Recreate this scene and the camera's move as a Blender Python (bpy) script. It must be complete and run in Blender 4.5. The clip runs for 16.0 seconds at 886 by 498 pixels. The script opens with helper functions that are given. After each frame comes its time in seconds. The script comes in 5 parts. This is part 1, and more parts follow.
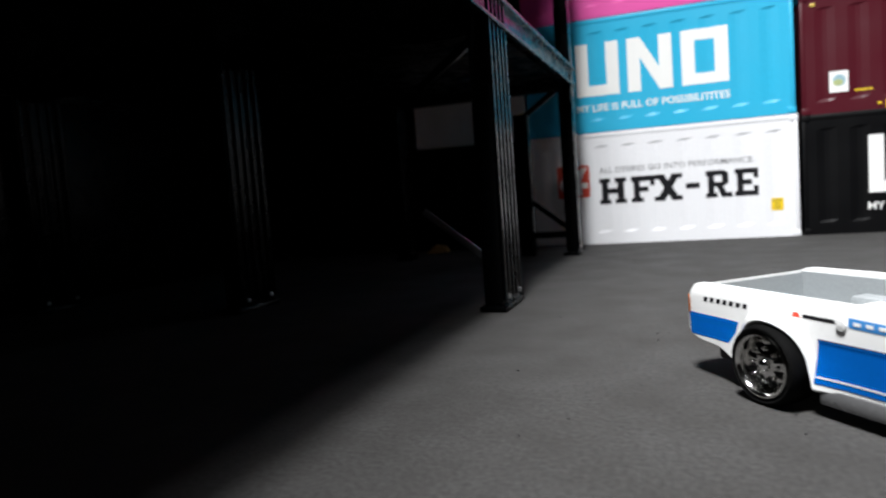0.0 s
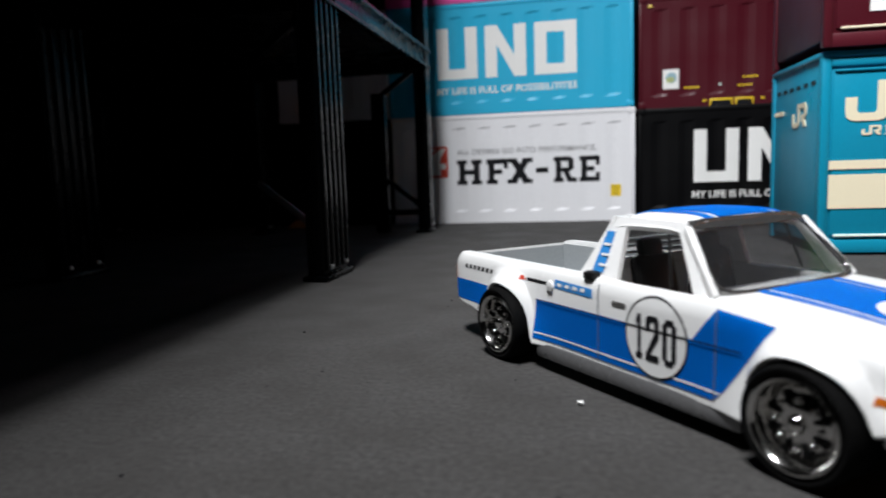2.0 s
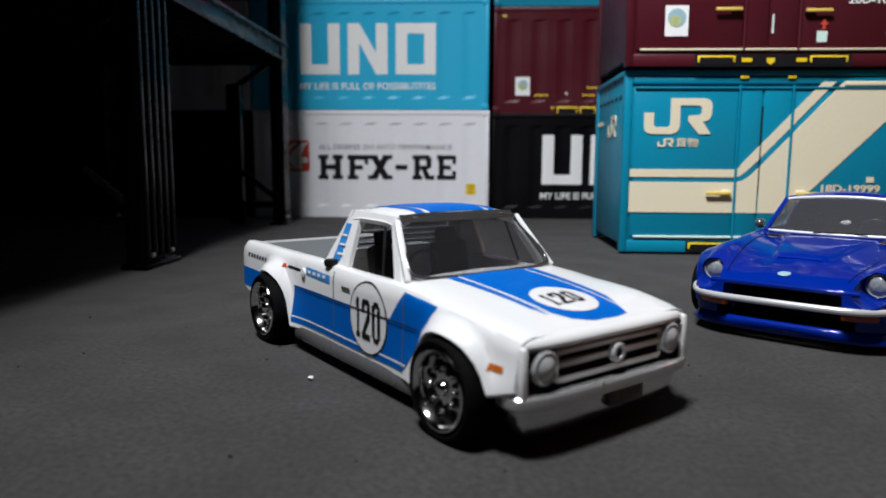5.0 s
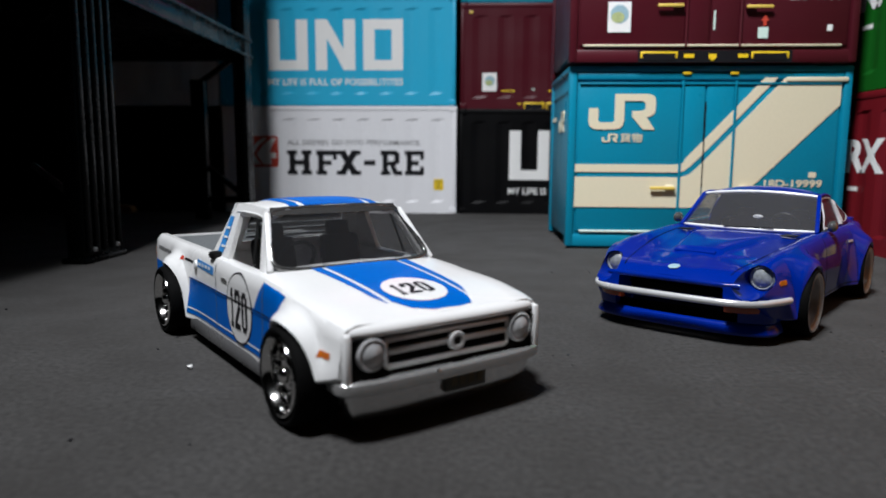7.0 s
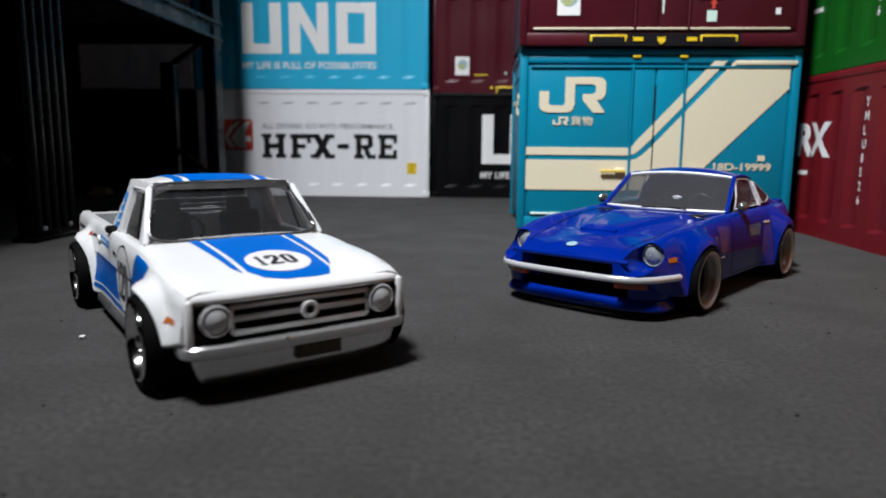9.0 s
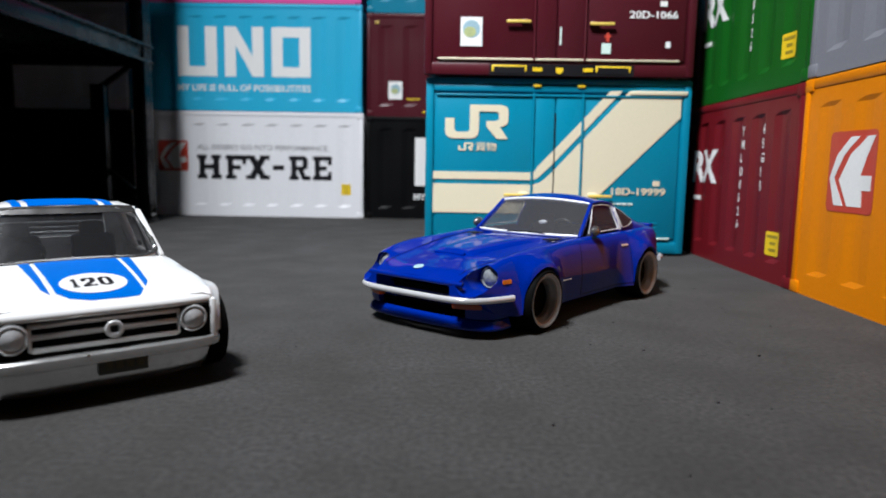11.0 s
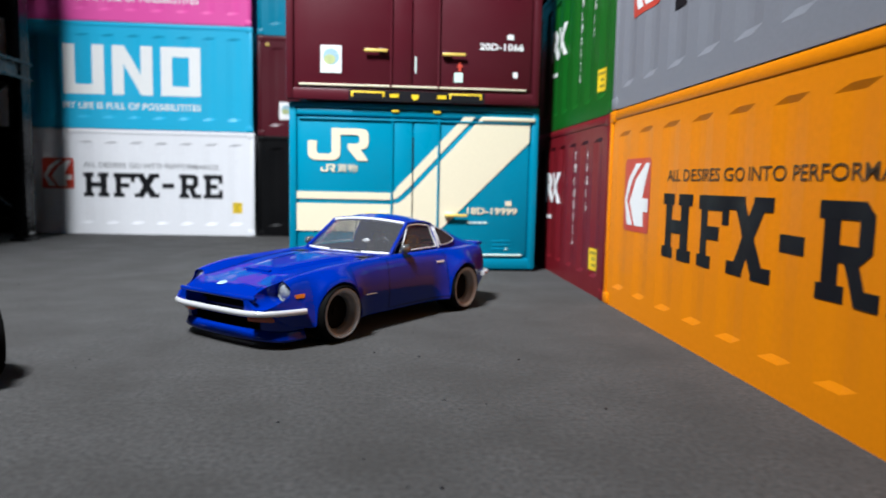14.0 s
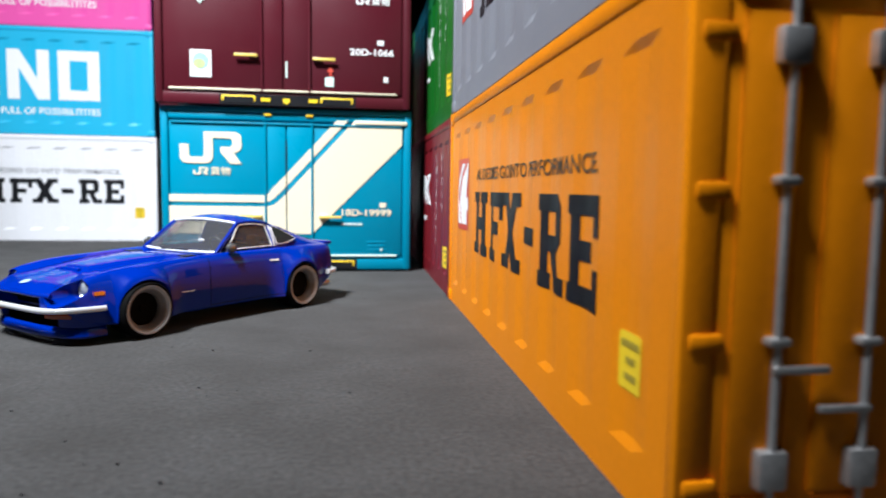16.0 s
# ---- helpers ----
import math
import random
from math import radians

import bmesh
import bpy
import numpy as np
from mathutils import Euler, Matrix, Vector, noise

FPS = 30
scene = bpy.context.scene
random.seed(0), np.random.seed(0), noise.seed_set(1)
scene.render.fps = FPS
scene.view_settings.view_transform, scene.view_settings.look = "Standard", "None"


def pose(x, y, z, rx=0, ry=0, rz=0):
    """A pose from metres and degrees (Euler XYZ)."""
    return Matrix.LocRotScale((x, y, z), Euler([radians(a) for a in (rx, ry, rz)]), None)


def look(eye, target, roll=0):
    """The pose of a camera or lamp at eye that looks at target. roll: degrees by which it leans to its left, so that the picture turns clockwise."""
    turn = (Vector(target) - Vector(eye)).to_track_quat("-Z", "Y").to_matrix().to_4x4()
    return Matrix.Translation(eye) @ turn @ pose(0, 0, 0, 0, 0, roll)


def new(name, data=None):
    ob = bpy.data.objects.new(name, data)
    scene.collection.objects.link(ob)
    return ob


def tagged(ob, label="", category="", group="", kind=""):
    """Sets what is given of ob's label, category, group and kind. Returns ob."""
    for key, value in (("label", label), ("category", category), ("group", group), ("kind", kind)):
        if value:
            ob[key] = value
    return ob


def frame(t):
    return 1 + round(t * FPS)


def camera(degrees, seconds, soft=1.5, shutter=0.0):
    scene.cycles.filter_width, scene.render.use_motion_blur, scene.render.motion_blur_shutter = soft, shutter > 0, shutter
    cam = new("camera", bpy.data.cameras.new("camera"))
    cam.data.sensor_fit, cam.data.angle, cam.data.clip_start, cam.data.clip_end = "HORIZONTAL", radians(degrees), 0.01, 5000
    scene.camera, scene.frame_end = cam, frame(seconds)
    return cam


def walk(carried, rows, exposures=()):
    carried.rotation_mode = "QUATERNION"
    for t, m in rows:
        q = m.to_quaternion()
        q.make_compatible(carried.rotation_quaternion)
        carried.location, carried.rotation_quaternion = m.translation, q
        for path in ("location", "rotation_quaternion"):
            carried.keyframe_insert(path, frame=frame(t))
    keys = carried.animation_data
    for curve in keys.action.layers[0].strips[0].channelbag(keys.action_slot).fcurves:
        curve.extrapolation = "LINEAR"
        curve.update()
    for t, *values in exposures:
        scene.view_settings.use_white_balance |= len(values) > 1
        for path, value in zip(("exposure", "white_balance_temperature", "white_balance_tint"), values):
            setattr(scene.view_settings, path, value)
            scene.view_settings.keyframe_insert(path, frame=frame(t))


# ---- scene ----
# Toy-scale diorama: lengths below are in model units, S metres each.
S = 0.0183
cam = camera(67.2, 16.0, soft=1.65, shutter=0.5)
# shallow focus of a phone held close to toys
cam.data.dof.use_dof, cam.data.dof.focus_distance, cam.data.dof.aperture_fstop = True, 5.0 * S, 42.0
PATH = [
    (0, (-0.04, 0.079, 1.365), (-0.725, 1.951, 1.197), -4.2),
    (0.5, (0.155, 0.102, 1.294), (-0.445, 1.999, 1.089), -4.2),
    (1, (0.371, 0.056, 1.269), (-0.175, 1.967, 1.052), -3.7),
    (1.5, (0.597, 0.013, 1.25), (0.116, 1.943, 1.036), -3.0),
    (2, (0.852, 0.015, 1.246), (0.461, 1.961, 1.006), -2.0),
    (2.5, (1.069, -0.06, 1.243), (0.755, 1.9, 0.992), -1.5),
    (3, (1.211, -0.107, 1.246), (0.958, 1.861, 0.994), -1.0),
    (3.5, (1.373, -0.155, 1.232), (1.193, 1.82, 0.969), -0.4),
    (4, (1.522, -0.176, 1.231), (1.375, 1.802, 0.971), -0.3),
    (4.5, (1.645, -0.207, 1.229), (1.53, 1.772, 0.968), 0.1),
    (5, (1.794, -0.229, 1.238), (1.702, 1.753, 0.982), 0.3),
    (7.5, (2.603, -0.3, 1.224), (2.51, 1.679, 0.945), 0.3),
    (8, (2.662, -0.32, 1.199), (2.561, 1.655, 0.902), 0.4),
    (8.5, (2.971, -0.37, 1.193), (2.874, 1.605, 0.893), 0.4),
    (9, (3.272, -0.377, 1.185), (3.165, 1.596, 0.877), 0.5),
    (11.5, (4.274, -0.624, 1.271), (4.26, 1.361, 1.028), 1.1),
    (12, (4.32, -0.599, 1.275), (4.309, 1.386, 1.032), 1.3),
    (12.5, (4.592, -0.699, 1.291), (4.604, 1.287, 1.059), 1.2),
    (13, (4.886, -0.792, 1.298), (4.927, 1.195, 1.073), 1.2),
    (13.5, (5.113, -0.871, 1.299), (5.223, 1.114, 1.082), 1.3),
    (14, (5.318, -1.086, 1.336), (5.473, 0.899, 1.139), 1.2),
    (14.5, (5.608, -1.252, 1.347), (5.813, 0.73, 1.174), 1.1),
    (15, (5.891, -1.327, 1.332), (6.129, 0.652, 1.165), 1.1),
    (15.5, (6.211, -1.401, 1.313), (6.47, 0.575, 1.141), 1.0),
    (16, (6.639, -1.46, 1.299), (6.906, 0.514, 1.122), 0.9),
]
EXPOSURES = [(0.0, -1.05, 6500, 11), (1.0, -1.2, 6480, 11), (2.5, -1.88, 6420, 12), (5.0, -2.05, 6330, 12), (9.0, -1.95, 6300, 12), (12.0, -1.55, 6200, 11), (14.0, -1.25, 6120, 10), (16.0, -0.95, 6080, 10)]


def su(v):
    return Vector(v) * S


walk(cam, [(t, look(su(eye), su(target), roll)) for t, eye, target, roll in PATH], EXPOSURES)

# ---- light: one small lamp over the diorama, a faint room ----
world = bpy.data.worlds.new("room_air")
world.use_nodes = True
world.node_tree.nodes["Background"].inputs[0].default_value = (0.5, 0.55, 0.62, 1)
world.node_tree.nodes["Background"].inputs[1].default_value = 0.0002
scene.world = world
lamp_data = bpy.data.lights.new("desk_lamp", "AREA")
lamp_data.shape, lamp_data.size = "DISK", 3.9 * S
lamp_data.energy = 5700 * S * S
lamp_data.spread = radians(74)
lamp_data.color = (0.96, 0.98, 0.99)
lamp = new("desk_lamp", lamp_data)
lamp.matrix_world = look(su((-1.3, -1.8, 19.5)), su((4.7, 9.2, 0.0)))

# ---- helpers for meshes ----


def curve(xs, ys):
    """A smooth function through the points."""
    xs, ys = np.array(xs, float), np.array(ys, float)
    m = np.gradient(ys, xs)
    d = np.diff(ys) / np.diff(xs)
    for i in range(len(xs)):
        near = [d[j] for j in (i - 1, i) if 0 <= j < len(d)]
        if len(near) == 2 and near[0] * near[1] <= 0:
            m[i] = 0
        else:
            lim = 3 * min(abs(v) for v in near)
            m[i] = max(-lim, min(lim, m[i]))

    def at(x):
        x = min(max(x, xs[0]), xs[-1])
        i = min(max(int(np.searchsorted(xs, x)) - 1, 0), len(xs) - 2)
        h = xs[i + 1] - xs[i]
        t = (x - xs[i]) / h
        return float((2 * t**3 - 3 * t**2 + 1) * ys[i] + (t**3 - 2 * t**2 + t) * h * m[i] + (3 * t**2 - 2 * t**3) * ys[i + 1] + (t**3 - t**2) * h * m[i + 1])

    return at


def thing(name, x, y, z, yaw, label, category, group="", kind=""):
    ob = new(name)
    ob.empty_display_size = 0.2 * S
    ob.matrix_world = pose(x * S, y * S, z * S, 0, 0, yaw)
    return tagged(ob, label, category, group, kind)


def mesh_of(name, bm, mat, smooth=None):
    bmesh.ops.recalc_face_normals(bm, faces=bm.faces[:])
    me = bpy.data.meshes.new(name)
    for v in bm.verts:
        v.co *= S
    bm.to_mesh(me)
    bm.free()
    me.materials.append(mat)
    if smooth:
        me.shade_smooth()
        me.set_sharp_from_angle(angle=radians(smooth))
    return me


def part(name, bm, mat, parent=None, label="", smooth=35, kind=""):
    ob = new(name, mesh_of(name, bm, mat, smooth))
    ob.parent = parent
    return tagged(ob, label, "", "", kind)


def box(x0, x1, y0, y1, z0, z1, bevel=0.0, bm=None, segments=2):
    own = bmesh.new()
    bmesh.ops.create_cube(own, size=1)
    for v in own.verts:
        v.co = Vector(((x0 + x1) / 2 + v.co.x * (x1 - x0), (y0 + y1) / 2 + v.co.y * (y1 - y0), (z0 + z1) / 2 + v.co.z * (z1 - z0)))
    if bevel:
        bmesh.ops.bevel(own, geom=own.edges[:], offset=bevel, segments=segments, affect="EDGES", profile=0.5)
    return merge(bm, own)


def merge(bm, own):
    if bm is None:
        return own
    me = bpy.data.meshes.new("tmp")
    own.to_mesh(me)
    own.free()
    bm.from_mesh(me)
    bpy.data.meshes.remove(me)
    return bm


def beam(p, q, w, h, bevel=0.0, bm=None):
    """A bar from p to q, w wide and h high."""
    p, q = Vector(p), Vector(q)
    d = (q - p).length
    own = box(-w / 2, w / 2, -h / 2, h / 2, 0, d, bevel)
    turn = (q - p).to_track_quat("Z", "Y").to_matrix().to_4x4()
    own.transform(Matrix.Translation(p) @ turn)
    return merge(bm, own)


def tube(points, r, n=10, bm=None, closed=False):
    """A round bar along points."""
    own = bmesh.new()
    pts = [Vector(p) for p in points]
    rings = []
    side = None
    for i, p in enumerate(pts):
        a = pts[i - 1] if (i or closed) else p
        b = pts[(i + 1) % len(pts)] if (i < len(pts) - 1 or closed) else p
        d = (b - a).normalized()
        if side is None:
            side = d.orthogonal().normalized()
        side = (side - d * side.dot(d)).normalized()
        up = d.cross(side)
        rings.append([own.verts.new(p + r * (math.cos(k * math.tau / n) * side + math.sin(k * math.tau / n) * up)) for k in range(n)])
    last = len(rings) if closed else len(rings) - 1
    for i in range(last):
        a, b = rings[i], rings[(i + 1) % len(rings)]
        for k in range(n):
            own.faces.new((a[k], a[(k + 1) % n], b[(k + 1) % n], b[k]))
    if not closed:
        own.faces.new(rings[0])
        own.faces.new(rings[-1])
    return merge(bm, own)


def lathe(profile, n=32, bm=None):
    """Turns (radius, y) round the y axis."""
    own = bmesh.new()
    rings = [[own.verts.new((r * math.cos(k * math.tau / n), y, r * math.sin(k * math.tau / n))) for k in range(n)] for r, y in profile]
    for a, b in zip(rings, rings[1:]):
        for k in range(n):
            own.faces.new((a[k], a[(k + 1) % n], b[(k + 1) % n], b[k]))
    if min(profile[0][0], profile[-1][0]) > 0:
        for k in range(n):
            own.faces.new((rings[-1][k], rings[-1][(k + 1) % n], rings[0][(k + 1) % n], rings[0][k]))
    else:
        own.faces.new(rings[0])
        own.faces.new(rings[-1])
    return merge(bm, own)


def plate(points, y0, y1, bm=None, holes=()):
    """A flat shape in x and z, from y0 to y1."""
    own = bmesh.new()
    if holes:
        edges = []
        for ring in (points, *holes):
            vs = [own.verts.new((x, y0, z)) for x, z in ring]
            edges += [own.edges.new((vs[i - 1], vs[i])) for i in range(len(vs))]
        bmesh.ops.triangle_fill(own, edges=edges, use_beauty=True)
    else:
        own.faces.new([own.verts.new((x, y0, z)) for x, z in points])
    got = bmesh.ops.extrude_face_region(own, geom=own.faces[:])
    for v in got["geom"]:
        if isinstance(v, bmesh.types.BMVert):
            v.co.y = y1
    bmesh.ops.triangulate(own, faces=[f for f in own.faces if len(f.verts) > 4])
    return merge(bm, own)


def grid(rows, bm=None, closed=False):
    """A sheet through rows of points."""
    own = bmesh.new()
    vs = [[own.verts.new(p) for p in row] for row in rows]
    for a, b in zip(vs, vs[1:]):
        for i in range(len(a) - 1):
            own.faces.new((a[i], a[i + 1], b[i + 1], b[i]))
    return merge(bm, own)


def solid(bm, thickness):
    bmesh.ops.recalc_face_normals(bm, faces=bm.faces[:])
    bmesh.ops.solidify(bm, geom=bm.faces[:], thickness=thickness)
    return bm


def mirrored(bm):
    """Adds the mirror image in y."""
    got = bmesh.ops.duplicate(bm, geom=bm.verts[:] + bm.edges[:] + bm.faces[:])
    for v in got["geom"]:
        if isinstance(v, bmesh.types.BMVert):
            v.co.y = -v.co.y
    bmesh.ops.remove_doubles(bm, verts=bm.verts[:], dist=1e-4)
    return bm


def letters(text, height, width=None, depth=0.0025, bold=0.0, spacing=1.0):
    """Writing with the built-in font, standing in x and z, reading along x, facing -y; its lower left corner at the origin."""
    data = bpy.data.curves.new("writing", "FONT")
    data.body, data.size, data.extrude, data.offset, data.space_character = text, 1.0, 0.004, bold, spacing
    data.resolution_u = 3
    ob = new("writing", data)
    bpy.context.view_layer.update()
    me = bpy.data.meshes.new_from_object(ob.evaluated_get(bpy.context.evaluated_depsgraph_get()))
    bpy.data.objects.remove(ob)
    own = bmesh.new()
    own.from_mesh(me)
    bpy.data.meshes.remove(me)
    lo = [min(v.co[k] for v in own.verts) for k in range(3)]
    hi = [max(v.co[k] for v in own.verts) for k in range(3)]
    ky = height / (hi[1] - lo[1])
    kx = width / (hi[0] - lo[0]) if width else ky
    for v in own.verts:
        x, y, z = v.co
        v.co = ((x - lo[0]) * kx, -(z - lo[2]) / (hi[2] - lo[2]) * depth, (y - lo[1]) * ky)
    return own


def shifted(bm, x=0, y=0, z=0):
    bm.transform(Matrix.Translation((x, y, z)))
    return bm


# ---- materials ----


def material(name, colour, rough=0.5, metal=0.0, vary=0.12, grain=40.0, bump=0.0, bump_scale=120.0, coat=0.0, rough_vary=0.1, specular=0.5, stain=None, stain_scale=3.0):
    m = bpy.data.materials.new(name)
    m.use_nodes = True
    nt = m.node_tree
    b = nt.nodes["Principled BSDF"]
    b.inputs["Metallic"].default_value = metal
    b.inputs["Coat Weight"].default_value = coat
    b.inputs["Coat Roughness"].default_value = 0.04
    b.inputs["Specular IOR Level"].default_value = specular
    pos = nt.nodes.new("ShaderNodeTexCoord").outputs["Object"]

    def noise_at(scale, detail=5.0):
        n = nt.nodes.new("ShaderNodeTexNoise")
        n.inputs["Scale"].default_value = scale / S
        n.inputs["Detail"].default_value = detail
        nt.links.new(pos, n.inputs["Vector"])
        return n.outputs["Fac"]

    def ranged(fac, lo, hi):
        r = nt.nodes.new("ShaderNodeMapRange")
        r.inputs[1].default_value, r.inputs[2].default_value = 0.3, 0.7
        r.inputs[3].default_value, r.inputs[4].default_value = lo, hi
        nt.links.new(fac, r.inputs[0])
        return r.outputs[0]

    fine, broad = noise_at(grain), noise_at(stain_scale, 3.0)
    mix = nt.nodes.new("ShaderNodeMix")
    mix.data_type = "RGBA"
    mix.inputs["A"].default_value = (*[c * (1 - vary) for c in colour], 1)
    mix.inputs["B"].default_value = (*[min(1, c * (1 + vary)) for c in colour], 1)
    nt.links.new(ranged(fine, 0, 1), mix.inputs["Factor"])
    second = nt.nodes.new("ShaderNodeMix")
    second.data_type = "RGBA"
    second.inputs["B"].default_value = (*(stain or [c * (1 - vary) for c in colour]), 1)
    nt.links.new(mix.outputs["Result"], second.inputs["A"])
    nt.links.new(ranged(broad, 0.0, 0.6), second.inputs["Factor"])
    nt.links.new(second.outputs["Result"], b.inputs["Base Color"])
    nt.links.new(ranged(broad, max(0.02, rough - rough_vary), min(1, rough + rough_vary)), b.inputs["Roughness"])
    if bump:
        bn = nt.nodes.new("ShaderNodeBump")
        bn.inputs["Strength"].default_value = bump
        bn.inputs["Distance"].default_value = 0.02 * S
        nt.links.new(noise_at(bump_scale, 8.0), bn.inputs["Height"])
        nt.links.new(bn.outputs["Normal"], b.inputs["Normal"])
    return m


def glass(name, tint, gloss_rough=0.03, base_gloss=0.05, veil=0.0):
    m = bpy.data.materials.new(name)
    m.use_nodes = True
    nt = m.node_tree
    nt.nodes.remove(nt.nodes["Principled BSDF"])
    clear, gloss, mixer, fr = (nt.nodes.new(k) for k in ("ShaderNodeBsdfTransparent", "ShaderNodeBsdfGlossy", "ShaderNodeMixShader", "ShaderNodeLayerWeight"))
    clear.inputs[0].default_value = (*tint, 1)
    gloss.inputs["Roughness"].default_value = gloss_rough
    fr.inputs[0].default_value = 0.5
    power, scale = nt.nodes.new("ShaderNodeMath"), nt.nodes.new("ShaderNodeMath")
    power.operation, scale.operation = "POWER", "MULTIPLY_ADD"
    power.inputs[1].default_value = 4.0
    scale.inputs[1].default_value, scale.inputs[2].default_value = 0.85, base_gloss
    nt.links.new(fr.outputs["Facing"], power.inputs[0])
    nt.links.new(power.outputs[0], scale.inputs[0])
    haze, part_of, smear = nt.nodes.new("ShaderNodeTexNoise"), nt.nodes.new("ShaderNodeMapRange"), nt.nodes.new("ShaderNodeMath")
    haze.inputs["Scale"].default_value = 4.5 / S
    haze.inputs["Detail"].default_value = 3.0
    haze.inputs["Distortion"].default_value = 1.5
    nt.links.new(nt.nodes.new("ShaderNodeTexCoord").outputs["Object"], haze.inputs["Vector"])
    part_of.inputs[1].default_value, part_of.inputs[2].default_value = 0.38, 0.66
    part_of.inputs[3].default_value, part_of.inputs[4].default_value = 0.7, 1.5
    nt.links.new(haze.outputs["Fac"], part_of.inputs[0])
    smear.operation = "MULTIPLY"
    nt.links.new(scale.outputs[0], smear.inputs[0])
    nt.links.new(part_of.outputs[0], smear.inputs[1])
    nt.links.new(smear.outputs[0], mixer.inputs[0])
    nt.links.new(clear.outputs[0], mixer.inputs[1])
    nt.links.new(gloss.outputs[0], mixer.inputs[2])
    # pale diffuse mix: milky plastic, plus reflections of bright surroundings put in as colour
    veiled, veil_bsdf = nt.nodes.new("ShaderNodeMixShader"), nt.nodes.new("ShaderNodeBsdfDiffuse")
    veil_bsdf.inputs[0].default_value = (0.62, 0.62, 0.66, 1)
    veiled.inputs[0].default_value = veil
    nt.links.new(mixer.outputs[0], veiled.inputs[1])
    nt.links.new(veil_bsdf.outputs[0], veiled.inputs[2])
    nt.links.new(veiled.outputs[0], nt.nodes["Material Output"].inputs[0])
    return m


def paint(name, colour, rough=0.38, **kw):
    kw.setdefault("specular", 0.25)
    return material(name, colour, rough, vary=0.05, grain=25.0, bump=0.08, bump_scale=60.0, stain_scale=0.8, **kw)


M_MAT = material("grey_mat", (0.0560, 0.0545, 0.0530), 0.88, vary=0.32, grain=30.0, bump=0.42, bump_scale=115.0, stain=(0.038, 0.036, 0.034), stain_scale=1.6, specular=0.2)
M_ROOM = material("dark_room_wall", (0.035, 0.035, 0.037), 0.9, vary=0.2, grain=2.0, stain_scale=0.1)
M_WHITE = paint("white_container_paint", (0.80, 0.80, 0.82))
M_CYAN = paint("cyan_container_paint", (0.03, 0.42, 0.66))
M_PINK = paint("pink_container_paint", (0.74, 0.09, 0.36))
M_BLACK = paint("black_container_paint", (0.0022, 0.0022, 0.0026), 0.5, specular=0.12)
M_MAROON = paint("maroon_container_paint", (0.070, 0.0068, 0.013), 0.4)
M_TEAL = paint("teal_container_paint", (0.003, 0.20, 0.315), 0.36)
M_RED = paint("red_container_paint", (0.155, 0.009, 0.014), specular=0.15)
M_GREEN = paint("green_container_paint", (0.008, 0.105, 0.011), specular=0.15)
M_ORANGE = paint("orange_container_paint", (0.74, 0.222, 0.0005), specular=0.10)
M_GREY = paint("grey_container_paint", (0.205, 0.212, 0.235), specular=0.15)
M_INK_W = material("white_print", (0.82, 0.82, 0.8), 0.5, vary=0.04)
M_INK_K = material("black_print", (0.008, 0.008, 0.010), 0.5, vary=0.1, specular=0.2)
M_INK_B = material("brown_print", (0.06, 0.03, 0.008), 0.5, vary=0.1)
M_INK_G = material("grey_print", (0.2, 0.2, 0.21), 0.5, vary=0.1)
M_INK_R = material("red_print", (0.55, 0.055, 0.03), 0.5, vary=0.05)
M_INK_Y = material("yellow_print", (0.82, 0.56, 0.01), 0.5, vary=0.05)
M_CREAM = material("cream_print", (0.70, 0.635, 0.46), 0.45, vary=0.03, stain_scale=0.8, specular=0.25)
M_PALE = material("pale_print", (0.62, 0.78, 0.70), 0.5, vary=0.05)
M_PALEBLUE = material("pale_blue_print", (0.30, 0.46, 0.52), 0.5, vary=0.15)
M_LEAF = material("leaf_print", (0.42, 0.48, 0.22), 0.5, vary=0.2)
M_SKYB = material("light_blue_print", (0.03, 0.24, 0.62), 0.5, vary=0.05)
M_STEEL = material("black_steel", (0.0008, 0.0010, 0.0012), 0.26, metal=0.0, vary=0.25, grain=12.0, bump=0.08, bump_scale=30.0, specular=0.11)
M_OLIVE = material("olive_print", (0.34, 0.25, 0.02), 0.5, vary=0.1)
M_ZINC = material("zinc_rod", (0.5, 0.5, 0.5), 0.4, metal=0.8, vary=0.15)
M_TAN = material("tan_card", (0.62, 0.40, 0.14), 0.8, vary=0.1)
M_LEVER = material("dull_yellow_lever", (0.72, 0.52, 0.10), 0.4, vary=0.1)

# ---- setting: mat and a plain dark room round it ----
def build_setting():
    bm = bmesh.new()
    bmesh.ops.create_grid(bm, x_segments=2, y_segments=2, size=60)
    tagged(part("floor", bm, M_MAT), "dark grey fine-grained mat with dusty specks", "floor", kind="structure")
    for name, dims in (("wall_north", (-41, 41, 40, 41, 0, 45)), ("wall_south", (-41, 41, -31, -30, 0, 45)), ("wall_east", (40, 41, -30, 40, 0, 45)), ("wall_west", (-41, -40, -30, 40, 0, 45))):
        tagged(part(name, box(*dims), M_ROOM), "plain grey wall of the room", "wall", kind="structure")
    tagged(part("ceiling", box(-41, 41, -31, 41, 45.01, 46), M_ROOM), "plain grey ceiling of the room", "ceiling", kind="structure")


build_setting()

# ---- containers ----
# Long boxes are built with their front at y = 0 facing -y, from x = 0 to length, from z = 0 up.


def rib_depth(x, length, n, pitch, width, deep):
    """How far the side is pressed in at x."""
    for k in range(n):
        c = length / 2 + (k - (n - 1) / 2) * pitch
        d = abs(x - c)
        if d < width / 2:
            return deep * min(1.0, (width / 2 - d) / 0.14)
    return 0.0


